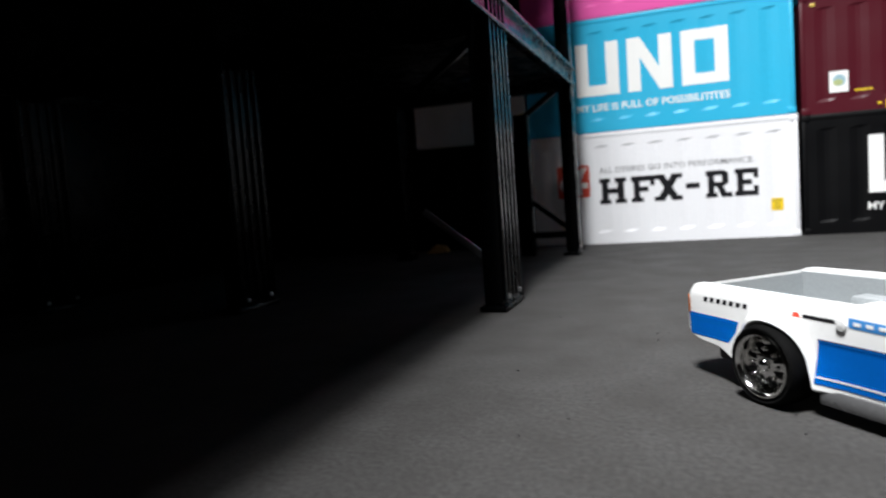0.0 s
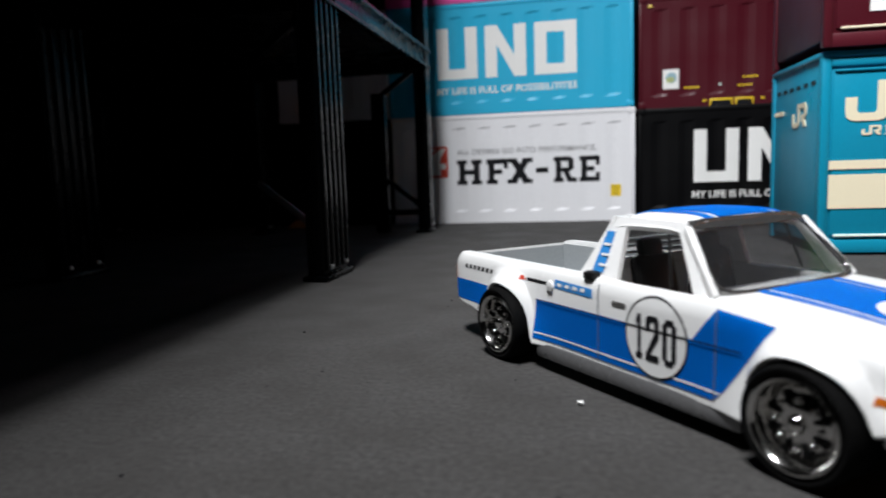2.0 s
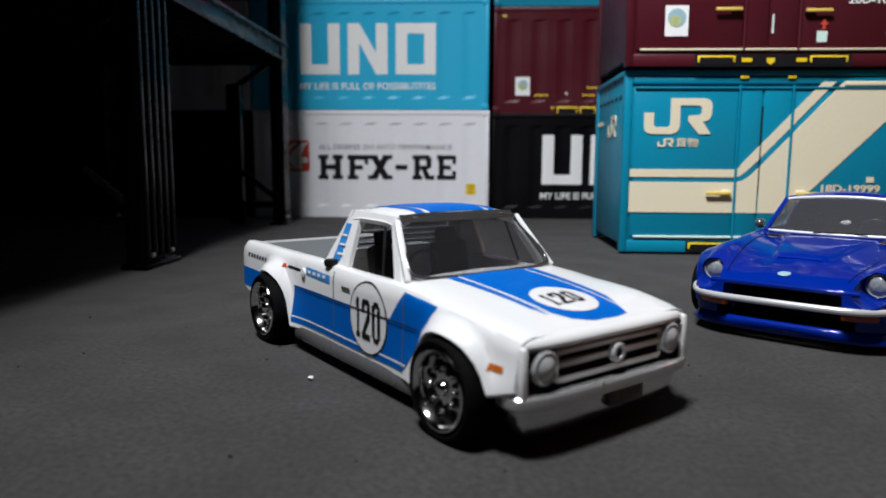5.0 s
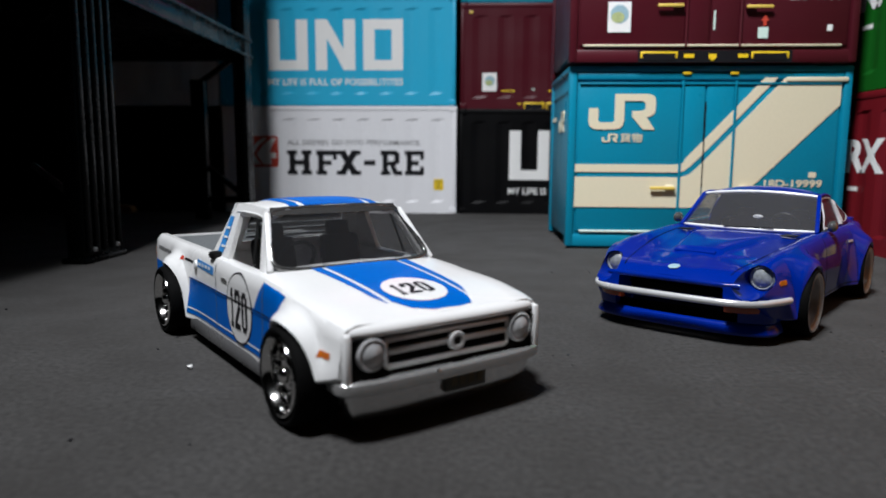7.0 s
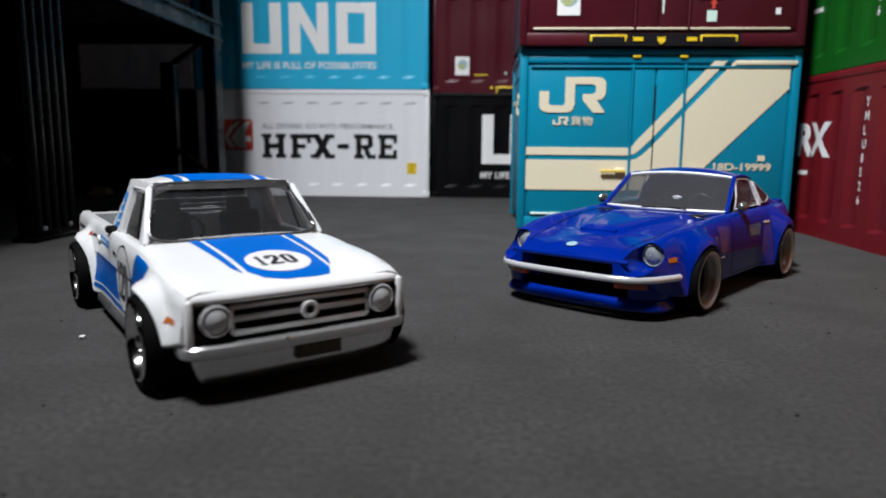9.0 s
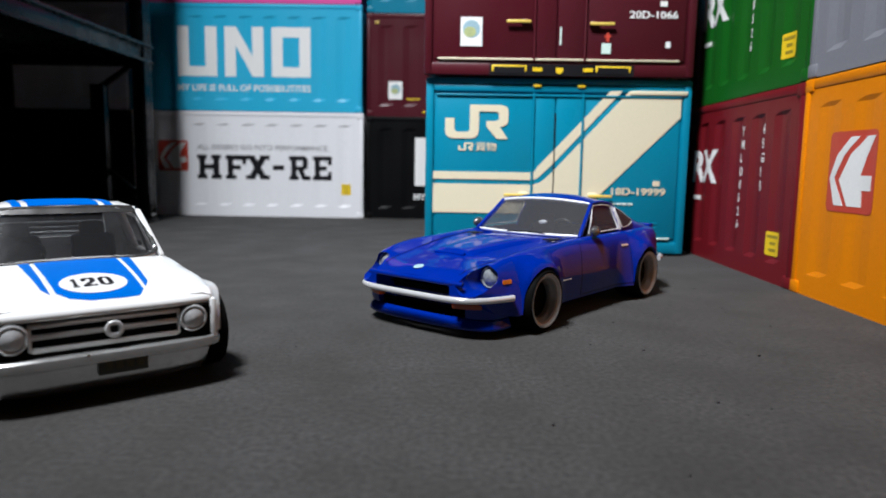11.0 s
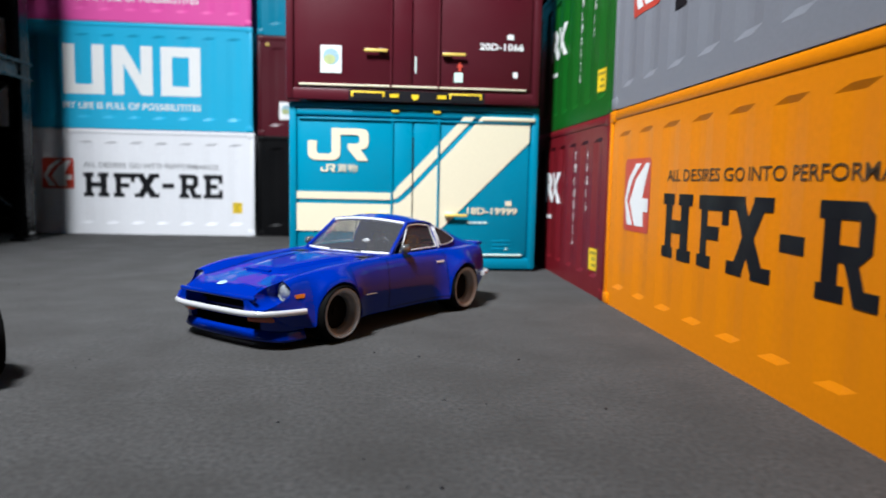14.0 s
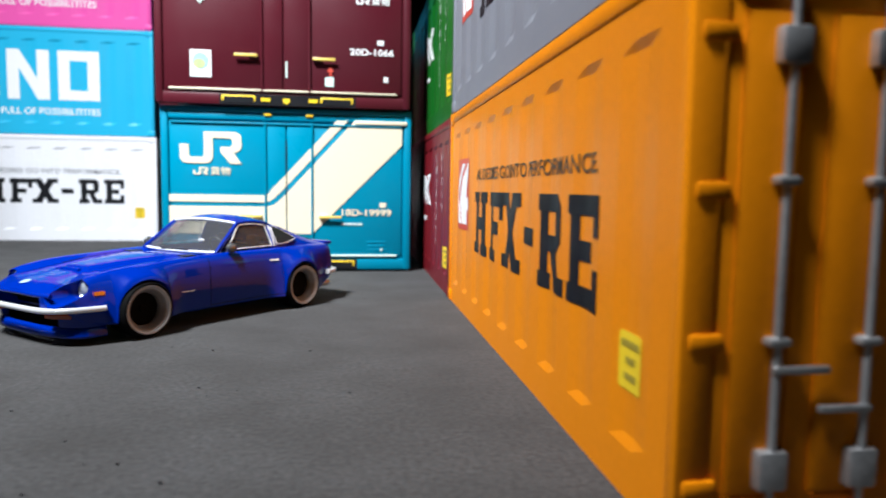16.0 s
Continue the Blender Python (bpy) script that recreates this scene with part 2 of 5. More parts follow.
def container(name, where, yaw, size, paint_mat, label, ribs=9, group="", end_doors=False, deep=0.022):
    """A long pressed-side box. Returns the thing and a function that fits flat print to its front."""
    L, D, H = size
    th = thing(name, *where, yaw, label, "container", group)
    pitch = L * 0.948 / ribs
    wide = pitch * 0.64
    z0, z1 = 0.10 * H, 0.885 * H
    xs = [0.0]
    for k in range(ribs):
        c = L / 2 + (k - (ribs - 1) / 2) * pitch
        xs += [c - wide / 2, c - wide / 2 + 0.14, c + wide / 2 - 0.14, c + wide / 2]
    xs.append(L)
    zs = [0.0, z0, z0 + 0.055, z1 - 0.045, z1, H - 0.10]
    rows = []
    for j, z in enumerate(zs):
        inner = j in (2, 3)
        rows.append([(x, rib_depth(x, L, ribs, pitch, wide, deep) if inner else 0.0, z) for x in xs])
    side = grid(rows)
    # the far side and the top, plain
    box(0.05, L - 0.05, deep + 0.03, D, 0.0, H - 0.05, 0.0, side)
    part("body", side, paint_mat, th, smooth=None)
    part("rail", box(0, L, -0.012, 0.10, H - 0.105, H, 0.02), paint_mat, th, "painted top rail")
    part("rail", box(0, L, D - 0.1, D + 0.01, H - 0.1, H, 0.02), paint_mat, th, "painted top rail")
    for x0, x1 in ((-0.012, 0.07), (L - 0.07, L + 0.012)):
        part("corner_post", box(x0, x1, -0.016, 0.12, 0.02, H - 0.02, 0.02), paint_mat, th)
    for x0 in (-0.018, L - 0.14):
        for zz in (-0.0, H - 0.13):
            part("corner_casting", box(x0, x0 + 0.158, -0.02, 0.14, max(zz, 0.0), zz + 0.13, 0.015), paint_mat, th)
    if end_doors:
        doors(th, L, D, H, paint_mat)
    else:
        part("end_wall", box(L - 0.05, L - 0.005, 0.05, D, 0.03, H - 0.03, 0.01), paint_mat, th)
        for k in range(6):
            y = 0.25 + k * (D - 0.4) / 5
            part("end_rib", box(L - 0.02, L + 0.008, y - 0.08, y + 0.08, 0.2, H - 0.2, 0.02), paint_mat, th)

    def fit(bm, x, z, proud=0.002):
        """Bends print, given from its lower left corner, into the pressed side."""
        shifted(bm, x, 0, z)
        lo, hi = min(v.co.x for v in bm.verts), max(v.co.x for v in bm.verts)
        for cut in xs:
            if lo < cut < hi:
                bmesh.ops.bisect_plane(bm, geom=bm.verts[:] + bm.edges[:] + bm.faces[:], plane_co=(cut, 0, 0), plane_no=(1, 0, 0))
        for v in bm.verts:
            v.co.y += rib_depth(v.co.x, L, ribs, pitch, wide, deep) - proud
        return bm

    return th, fit


def doors(th, L, D, H, paint_mat):
    """The end at x = L: two doors with hinges, locking rods and handles. Outward is +x."""
    part("end_frame", box(L - 0.06, L - 0.01, 0.1, D - 0.05, 0.02, H - 0.02, 0.01), paint_mat, th)
    part("door_sill", box(L - 0.05, L + 0.03, 0.1, D - 0.05, 0.0, 0.12, 0.02), paint_mat, th)
    part("door_header", box(L - 0.05, L + 0.03, 0.1, D - 0.05, H - 0.15, H, 0.02), paint_mat, th)
    half = (D - 0.2) / 2
    for k in range(2):
        y0 = 0.12 + k * half
        leaf = box(L - 0.03, L + 0.004, y0, y0 + half - 0.03, 0.13, H - 0.16, 0.012)
        door = part("door", leaf, paint_mat, th)
        for i in range(3):
            yc = y0 + (i + 0.5) * half / 3
            part("door_rib", box(L - 0.01, L + 0.016, yc - half / 9, yc + half / 9, 0.2, H - 0.24, 0.022), paint_mat, door)
        hinge_y = y0 - 0.03 if k == 0 else y0 + half - 0.01
        for zz in (0.24, 0.775, 1.31, 1.85):
            part("hinge", box(L - 0.02, L + 0.024, hinge_y - 0.075, hinge_y + 0.055, zz - 0.032, zz + 0.032, 0.014), paint_mat, door)
        for i in range(2):
            yr = y0 + half * (0.22 + 0.355 * i)
            rod = tube([(L + 0.036, yr, 0.06), (L + 0.036, yr, H - 0.12)], 0.016, 10)
            locking = part("locking_rod", rod, M_ZINC, door, "bare metal locking rod")
            for zz, h, b in ((0.31, 0.075, 0.058), (0.78, 0.018, 0.045), (1.35, 0.018, 0.045), (1.81, 0.065, 0.058)):
                part("bracket", box(L + 0.0, L + 0.060, yr - b, yr + b, zz - h, zz + h, 0.015), M_ZINC, door)
            part("door_handle", box(L + 0.035, L + 0.058, yr - (0.19 if i else 0.02), yr + (0.02 if i else 0.20), 0.665 - 0.145 * i, 0.695 - 0.145 * i, 0.008), M_ZINC, door, "bare metal lever")
        part("notice", shifted(plate([(0, 0), (0.11, 0), (0.11, 0.07), (0.07, 0.10), (0.04, 0.10), (0, 0.07)], -0.004, 0), 0, 0, 0), M_INK_Y, door, "yellow warning label")
        nb = th.children_recursive[-1]
        nb.matrix_local = Matrix.Translation(su((L + 0.034, y0 + half * 0.35, 1.47))) @ pose(0, 0, 0, 0, 0, 90)


def slab_glyphs():
    """Outlines of square slab letters, each in a cell one high: width and list of bars (x0, z0, x1, z1) or four-cornered strokes."""
    t = 0.22
    def bar(x0, z0, x1, z1):
        return [(x0, z0), (x1, z0), (x1, z1), (x0, z1)]
    foot = 0.17
    H_ = [bar(0.08, 0, 0.30, 1), bar(0.62, 0, 0.84, 1), bar(0.3, 0.4, 0.62, 0.6)] + [bar(a, b, a + 0.38, b + foot) for a in (0, 0.54) for b in (0, 1 - foot)]
    F_ = [bar(0.08, 0, 0.30, 1), bar(0, 0, 0.42, foot), bar(0, 0.8, 0.8, 1), bar(0.66, 0.62, 0.8, 0.85), bar(0.3, 0.4, 0.6, 0.58)]
    X_ = [[(0.06, 0), (0.33, 0), (0.86, 1), (0.59, 1)], [(0.59, 0), (0.86, 0), (0.33, 1), (0.06, 1)]] + [bar(a, b, a + 0.36, b + foot) for a in (0, 0.56) for b in (0, 1 - foot)]
    D_ = [bar(0.05, 0.4, 0.48, 0.6)]
    R_ = [bar(0.08, 0, 0.30, 1), bar(0, 0, 0.4, foot), bar(0, 0.82, 0.66, 1), bar(0.3, 0.4, 0.62, 0.57), [(0.62, 0.4), (0.8, 0.52), (0.8, 0.88), (0.66, 1), (0.58, 0.82), (0.58, 0.57)], [(0.36, 0.45), (0.58, 0.45), (0.8, 0), (0.56, 0)], bar(0.56, 0, 0.92, foot)]
    E_ = [bar(0.08, 0, 0.30, 1), bar(0, 0, 0.82, 0.18), bar(0, 0.82, 0.82, 1), bar(0.66, 0.1, 0.82, 0.36), bar(0.66, 0.64, 0.82, 0.9), bar(0.3, 0.41, 0.6, 0.59)]
    return [(0.92, H_), (0.84, F_), (0.92, X_), (0.53, D_), (0.96, R_), (0.86, E_)]


def slab_word(height, width):
    """The big black slab-serif word, H F X - R E."""
    spans = ((0.0, 0.18), (0.212, 0.364), (0.362, 0.54), (0.562, 0.648), (0.686, 0.844), (0.862, 1.0))
    bm = None
    for (w, shapes), (a, b) in zip(slab_glyphs(), spans):
        left = min(px for pts in shapes for px, _ in pts)
        right = max(px for pts in shapes for px, _ in pts)
        for i, pts in enumerate(shapes):
            bm = plate([(width * (a + (px - left) / (right - left) * (b - a)), pz * height) for px, pz in pts], -0.002 - 0.0002 * i, 0.0, bm)
    return bm


def square_word(height, width):
    """The big square word U N O."""
    t = 0.22
    s = width / 3.0
    k = s / 0.98 * 0.93
    bm = None
    def put(points, x):
        nonlocal bm
        bm = plate([(x + px * k, pz * height) for px, pz in points], -0.002, 0.0, bm)
    put([(0, 0), (0.93, 0), (0.93, 1), (0.66, 1), (0.66, 0.2), (0.27, 0.2), (0.27, 1), (0, 1)], 0)
    put([(0, 0), (0.27, 0), (0.27, 0.62), (0.66, 0), (0.93, 0), (0.93, 1), (0.66, 1), (0.66, 0.42), (0.28, 1), (0, 1)], width / 2 - 0.465 * k)
    bm = plate([(width - 0.93 * k, 0), (width, 0), (width, height), (width - 0.93 * k, height)], -0.002, 0.0, bm, holes=[[(width - 0.66 * k, 0.2 * height), (width - 0.27 * k, 0.2 * height), (width - 0.27 * k, 0.8 * height), (width - 0.66 * k, 0.8 * height)]])
    return bm


def rounded(w, h, r, n=5):
    pts = []
    for cx, cz, a in ((w - r, r, -90), (w - r, h - r, 0), (r, h - r, 90), (r, r, 180)):
        pts += [(cx + r * math.cos(radians(a + 90 * i / n)), cz + r * math.sin(radians(a + 90 * i / n))) for i in range(n + 1)]
    return pts


def arrow_badge(th, fit, x, z, size):
    part("badge", fit(plate(rounded(size, size, size * 0.08), -0.002, 0), x, z, 0.002), M_INK_R, th, "red rounded square badge")
    s = size
    for pts in ([(0.05, 0.42), (0.22, 0.72), (0.48, 0.93), (0.64, 0.93), (0.36, 0.70), (0.18, 0.42), (0.30, 0.25), (0.42, 0.08), (0.22, 0.08)], [(0.29, 0.40), (0.50, 0.72), (0.78, 0.93), (0.95, 0.93), (0.80, 0.70), (0.70, 0.46), (0.93, 0.46), (0.93, 0.28), (0.74, 0.28), (0.76, 0.08), (0.50, 0.08)]):
        part("badge_mark", fit(plate([(a * s, b * s) for a, b in pts], -0.002, 0), x, z, 0.005), M_INK_W, th, "white angular mark on the badge")


def warning_label(th, fit, x, z, w, h):
    part("warning_label", fit(plate(rounded(w, h, 0.02), -0.002, 0), x, z), M_INK_Y, th, "yellow warning label with dark lines")
    for i, (a, b) in enumerate(((0.1, 0.9), (0.3, 0.7), (0.25, 0.75))):
        zz = z + h * (0.74 - 0.28 * i)
        part("print_bar", fit(plate([(0, 0), (w * (b - a), 0), (w * (b - a), h * 0.12), (0, h * 0.12)], -0.002, 0), x + a * w, zz, 0.005), M_OLIVE, th)


def slab_container(name, where, yaw, size, mat, label, group, end_doors=False, word=(1.466, 0.86, 3.13, 0.55), slogan=(1.475, 1.53, 3.06, 0.115), badge=(0.566, 1.03, 0.70), notice=(4.82, 0.527)):
    L, D, H = size
    th, fit = container(name, where, yaw, size, mat, label, 9, group, end_doors, 0.022 if mat is M_WHITE else 0.015)
    part("word", fit(slab_word(word[3], word[2]), word[0], word[1]), M_INK_K, th, "black slab letters")
    part("slogan", fit(letters("ALL DESIRES GO INTO PERFORMANCE.", slogan[3], slogan[2], bold=0.006), slogan[0], slogan[1]), M_INK_G if mat is M_WHITE else M_INK_B, th, "small line of capitals")
    arrow_badge(th, fit, *badge)
    warning_label(th, fit, notice[0], notice[1], 0.22, 0.25)
    return th


def square_container(name, where, yaw, size, mat, label, group):
    L, D, H = size
    th, fit = container(name, where, yaw, size, mat, label, 9, group)
    part("word", fit(square_word(1.10, 3.03), 1.11, 0.77), M_INK_W, th, "white square letters")
    part("slogan", fit(letters("MY LIFE IS FULL OF POSSIBILITITES", 0.15, 3.05, bold=0.02), 1.09, 0.44), M_INK_W, th, "small white line of capitals")
    return th


def code_container(name, where, yaw, size, mat, label, group):
    """Its short visible stretch carries upright code letters and the end of a white word."""
    L, D, H = size
    th, fit = container(name, where, yaw, size, mat, label, 9, group)
    for text, x, top in (("YMLU8526", L - 1.45, 1.68), ("45G15", L - 0.89, 1.68)):
        for i, ch in enumerate(text):
            part("code_letter", fit(letters(ch, 0.11, None, bold=0.01), x, top - 0.165 * i), M_INK_W, th)
    part("word", fit(letters("RX", 0.46, 0.86, bold=0.04), L - 3.06, 1.07), M_INK_W, th, "white heavy letters")
    part("print_bar", fit(plate([(0, 0), (0.22, 0), (0.22, 0.06), (0, 0.06)], -0.005, 0), L - 2.98, 0.82), M_INK_W, th)
    warning_label(th, fit, L - 0.61, 0.30, 0.28, 0.27)
    return th


def pocket_container(where, size, label, group):
    """A long maroon box with fork pockets at its foot and small yellow print."""
    L, D, H = size
    th, fit = container("shipping_container", where, 0, size, M_MAROON, label, 9, group)

    def flat(w, h):
        return plate([(0, 0), (w, 0), (w, h), (0, h)], -0.002, 0)

    part("sticker", fit(flat(0.32, 0.40), 0.475, 0.385), M_INK_W, th, "white sticker with a pale disc")
    part("disc", fit(plate([(0.11 * math.cos(a * math.tau / 20), 0.11 * math.sin(a * math.tau / 20)) for a in range(20)], -0.002, 0), 0.64, 0.61, 0.005), M_PALEBLUE, th, "pale blue disc")
    part("disc", fit(plate([(0.085 * math.cos(a * math.tau / 20), 0.06 * math.sin(a * math.tau / 20)) for a in range(20)], -0.002, 0), 0.62, 0.57, 0.008), M_LEAF, th, "pale green blot")
    for x, z, w in ((0.90, 0.375, 0.31), (2.04, 0.54, 0.31), (1.945, 0.375, 0.295)):
        for k in range(4):
            part("print_bar", fit(flat(w / 4 * 0.8, 0.035), x + k * w / 4, z), M_INK_Y, th)
    part("triangle", fit(plate([(0.0, 0.06), (0.035, 0.0), (0.07, 0.06)], -0.002, 0), 1.57, 0.39), M_PALE, th, "small pale triangle")
    for x0, x1 in ((1.40, 1.85), (1.90, 2.25)):
        frame_ = part("fork_pocket", box(x0, x1, -0.020, 0.02, 0.0, 0.145, 0.006), M_INK_Y, th, "yellow-edged fork pocket")
        part("pocket_mouth", box(x0 + 0.03, x1 - 0.03, -0.024, 0.0, 0.0, 0.105), M_INK_K, frame_)
    for x in (1.265, 2.39):
        part("hook", box(x, x + 0.07, -0.022, 0.0, 0.09, 0.13, 0.004), M_INK_Y, th, "yellow hook")
    part("latch", box(0.17, 0.26, -0.024, 0.0, 2.05, 2.11, 0.01), M_LEVER, th, "dull yellow latch")
    return th


# ---- short railway containers: front at y = 0, x from 0 to length ----


def short_container(name, where, size, mat, trim_mat, label, group):
    L, D, H = size
    th = thing(name, *where, 0, label, "container", group)
    body = box(0.02, L - 0.02, 0.03, D, 0.10, H - 0.05, 0.03)
    part("body", body, mat, th)
    part("roof", box(-0.012, L + 0.012, -0.02, D + 0.01, H - 0.085, H, 0.03), mat, th)
    part("rail", box(0, L, 0.0, 0.1, 0.0, 0.17, 0.025), mat, th, "painted bottom rail")
    part("rail", box(0, L, D - 0.1, D, 0.0, 0.17, 0.025), mat, th)
    part("top_rail", box(0.1, L - 0.1, -0.004, 0.08, H - 0.19, H - 0.10, 0.02), mat, th)
    for x0 in (-0.008, L - 0.105):
        part("corner_post", box(x0, x0 + 0.113, -0.012, 0.12, 0.0, H - 0.05, 0.03), mat, th)
        part("corner_post", box(x0, x0 + 0.113, D - 0.12, D + 0.008, 0.0, H - 0.05, 0.03), mat, th)
    # two wide door leaves with raised rims, and a narrow middle strip
    for x0, x1 in ((0.13, 1.505), (2.225, L - 0.13)):
        leaf = part("door", box(x0, x1, 0.006, 0.06, 0.215, H - 0.22, 0.02), mat, th)
    part("door_strip", box(1.53, 1.815, 0.0, 0.06, 0.215, H - 0.22, 0.015), mat, th)
    part("door_strip", box(1.835, 2.20, 0.0, 0.06, 0.215, H - 0.22, 0.015), mat, th)
    for x in (1.515, 2.212):
        part("door_post", tube([(x, -0.012, 0.2), (x, -0.012, H - 0.2)], 0.018, 8), mat, th)
    part("rain_gutter", box(0.14, L - 0.14, -0.02, 0.03, H - 0.255, H - 0.225, 0.01), mat, th)
    part("kick_rail", box(0.18, L - 0.2, -0.018, 0.03, 0.205, 0.235, 0.012), trim_mat, th)
    for x in (1.50, 2.12):
        part("clip", box(x, x + 0.11, -0.03, 0.02, H - 0.125, H - 0.085, 0.01), M_INK_Y, th, "yellow clip")
    for x0 in (0.93, 2.37):
        pocket = box(x0, x0 + 0.49, -0.006, 0.03, 0.055, 0.145, 0.008)
        ob = part("fork_pocket", pocket, M_INK_Y, th, "yellow-edged fork pocket")
        part("pocket_mouth", box(x0 + 0.03, x0 + 0.46, -0.009, 0.0, 0.03, 0.12), M_INK_K, ob)
    for x in (1.50, 2.20):
        part("hook", plate([(x, 0.06), (x + 0.13, 0.06), (x + 0.13, 0.11), (x, 0.11)], -0.016, 0.0), M_INK_Y, th, "yellow hook")
    part("hook", plate([(1.82, 0.11), (1.82, 0.06), (1.87, 0.02), (1.92, 0.06), (1.92, 0.11)], -0.016, 0.0), M_INK_Y, th, "yellow hook")
    # raised black bars paint the dark inside of recessed slots
    for k in range(6):
        y = 0.28 + 0.29 * k
        part("end_slot", box(0.012, 0.024, y, y + 0.15, H - 0.36, H - 0.31, 0.004), M_INK_K, th, "black bar painted as the shade inside an end wall slot")
    # thin black strip over the bottom rail, behind the fork pockets
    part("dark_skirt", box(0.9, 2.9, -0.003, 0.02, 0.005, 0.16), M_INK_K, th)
    return th


def lever(th, x, z, way, mat):
    part("door_handle", box(min(x, x + way * 0.34), max(x, x + way * 0.34), -0.07, -0.035, z - 0.022, z + 0.022, 0.014), M_LEVER, th, "dull yellow door lever")
    part("handle_base", box(min(x, x + way * 0.13), max(x, x + way * 0.13), -0.045, 0.01, z - 0.045, z + 0.045, 0.02), M_CREAM if mat is M_CREAM else M_MAROON, th)


def hook_mark(th, x, z, k, mat, name="operator_mark", label="broad pale hooked and looped bands"):
    """The operator's mark: a hooked band and a looped band."""
    hook = [(0.39, 1), (0.535, 1), (0.535, 0.22), (0.515, 0.1), (0.47, 0.03), (0.40, 0), (0.13, 0), (0.06, 0.03), (0.015, 0.1), (0, 0.22), (0, 0.6), (0.146, 0.6), (0.146, 0.26), (0.18, 0.2), (0.36, 0.2), (0.39, 0.26)]
    loop = [(0.535, 1.0), (0.88, 1.0), (0.95, 0.97), (0.99, 0.90), (1.0, 0.82), (1.0, 0.54), (0.98, 0.44), (0.93, 0.37), (0.87, 0.35), (1.0, 0.0), (0.82, 0.0), (0.655, 0.36), (0.655, 0.52), (0.81, 0.53), (0.85, 0.58), (0.85, 0.74), (0.81, 0.80), (0.535, 0.80)]
    a = part(name, plate([(x + px * k, z + pz * k * 0.53) for px, pz in hook], -0.006, 0.004), mat, th, label)
    b = part(name, plate([(x + px * k, z + pz * k * 0.53) for px, pz in loop], -0.0065, 0.004), mat, th)
    return a, b


def print_block(th, x, z, w, h, mat, bars=3, depth=-0.006):
    for i in range(bars):
        bw = w / bars
        part("print_bar", plate([(x + i * bw, z), (x + i * bw + bw * 0.8, z), (x + i * bw + bw * 0.8, z + h), (x + i * bw, z + h)], depth, 0.006), mat, th)


def teal_container(where, size, label, group):
    L, D, H = size
    th = short_container("railway_container", where, size, M_TEAL, M_PALE, label, group)
    y0, y1 = -0.006, 0.0
    # cream livery bands; the seams between the leaves stay open
    def band(points):
        part("stripe", plate(points, y0, 0.005), M_CREAM, th, "cream livery band")
    xa = 0.105
    band([(xa, 1.035), (1.50, 1.035), (1.50, 1.142), (xa, 1.142)])
    band([(xa, 0.555), (1.50, 0.555), (1.50, 0.970), (xa, 0.970)])

    # the sloping edges: x at a height z
    def slope(x, z, rise):
        return lambda at: x + (at - z) / rise

    thin_up, thin_low = slope(2.585, 2.30, 1.09), slope(2.755, 2.30, 1.09)
    broad_up, broad_low = slope(2.855, 2.30, 1.09), slope(3.60, 1.955, 1.01)

    def climb(edge, x):
        """The height of a sloping edge at x."""
        return 0.6 + (x - edge(0.6)) / (edge(1.6) - edge(0.6))

    band([(1.53, 1.040), (1.59, 1.062), (1.66, 1.118), (1.815, climb(thin_low, 1.815)), (1.815, climb(thin_up, 1.815)), (1.60, climb(thin_up, 1.60) + 0.008), (1.56, 1.168), (1.53, 1.150)])
    band([(1.835, climb(thin_low, 1.835)), (2.20, climb(thin_low, 2.20)), (2.20, climb(thin_up, 2.20)), (1.835, climb(thin_up, 1.835))])
    band([(2.225, climb(thin_low, 2.225)), (thin_low(2.30), 2.30), (thin_up(2.30), 2.30), (2.225, climb(thin_up, 2.225))])
    band([(1.53, 0.555), (1.815, 0.555), (1.815, climb(broad_up, 1.815)), (1.70, climb(broad_up, 1.70) + 0.010), (1.62, 0.995), (1.53, 0.972)])
    band([(1.835, 0.555), (2.20, 0.555), (2.20, climb(broad_up, 2.20)), (1.835, climb(broad_up, 1.835))])
    band([(2.225, 0.56), (broad_low(0.60), 0.60), (L - 0.135, climb(broad_low, L - 0.135)), (L - 0.135, 2.30), (broad_up(2.30), 2.30), (2.225, climb(broad_up, 2.225))])
    part("gutter_end", box(2.86, L - 0.06, -0.035, 0.0, 2.245, 2.305, 0.01), M_CREAM, th, "cream gutter end")
    part("door_slit", box(1.816, 1.834, -0.004, 0.01, 0.84, 1.98), M_INK_K, th, "black slit between the door leaves")
    hook_mark(th, 0.266, 1.61, 0.895, M_CREAM)
    hook_mark(th, 0.455, 1.44, 0.215, M_CREAM, "small_mark", "small pale hooked and looped bands")
    part("sign", shifted(letters("貨物", 0.125, 0.30, bold=0.01), 0.70, -0.004, 1.438), M_CREAM, th, "small pale writing")
    part("number", shifted(letters("18D-19999", 0.105, 0.77, bold=0.025), 2.66, -0.004, 0.84), M_CREAM, th, "pale running number")
    print_block(th, 3.245, 0.975, 0.12, 0.075, M_CREAM, 1)
    print_block(th, 2.66, 0.70, 0.33, 0.028, M_PALE, 4)
    for zz in (0.30, 0.36, 0.42):
        part("vent_slat", box(3.06, 3.34, -0.002, 0.012, zz, zz + 0.03, 0.004), M_TEAL, th)
    part("stud", box(3.26, 3.29, -0.012, 0.01, 0.30, 0.33, 0.006), M_PALE, th)
    lever(th, 1.46, 0.82, -1, M_CREAM)
    lever(th, 2.32, 0.82, 1, M_CREAM)
    # pale mark and small print on the end wall
    turn = Matrix.Translation(su((0.014, 1.16, 0))) @ pose(0, 0, 0, 0, 0, -90)
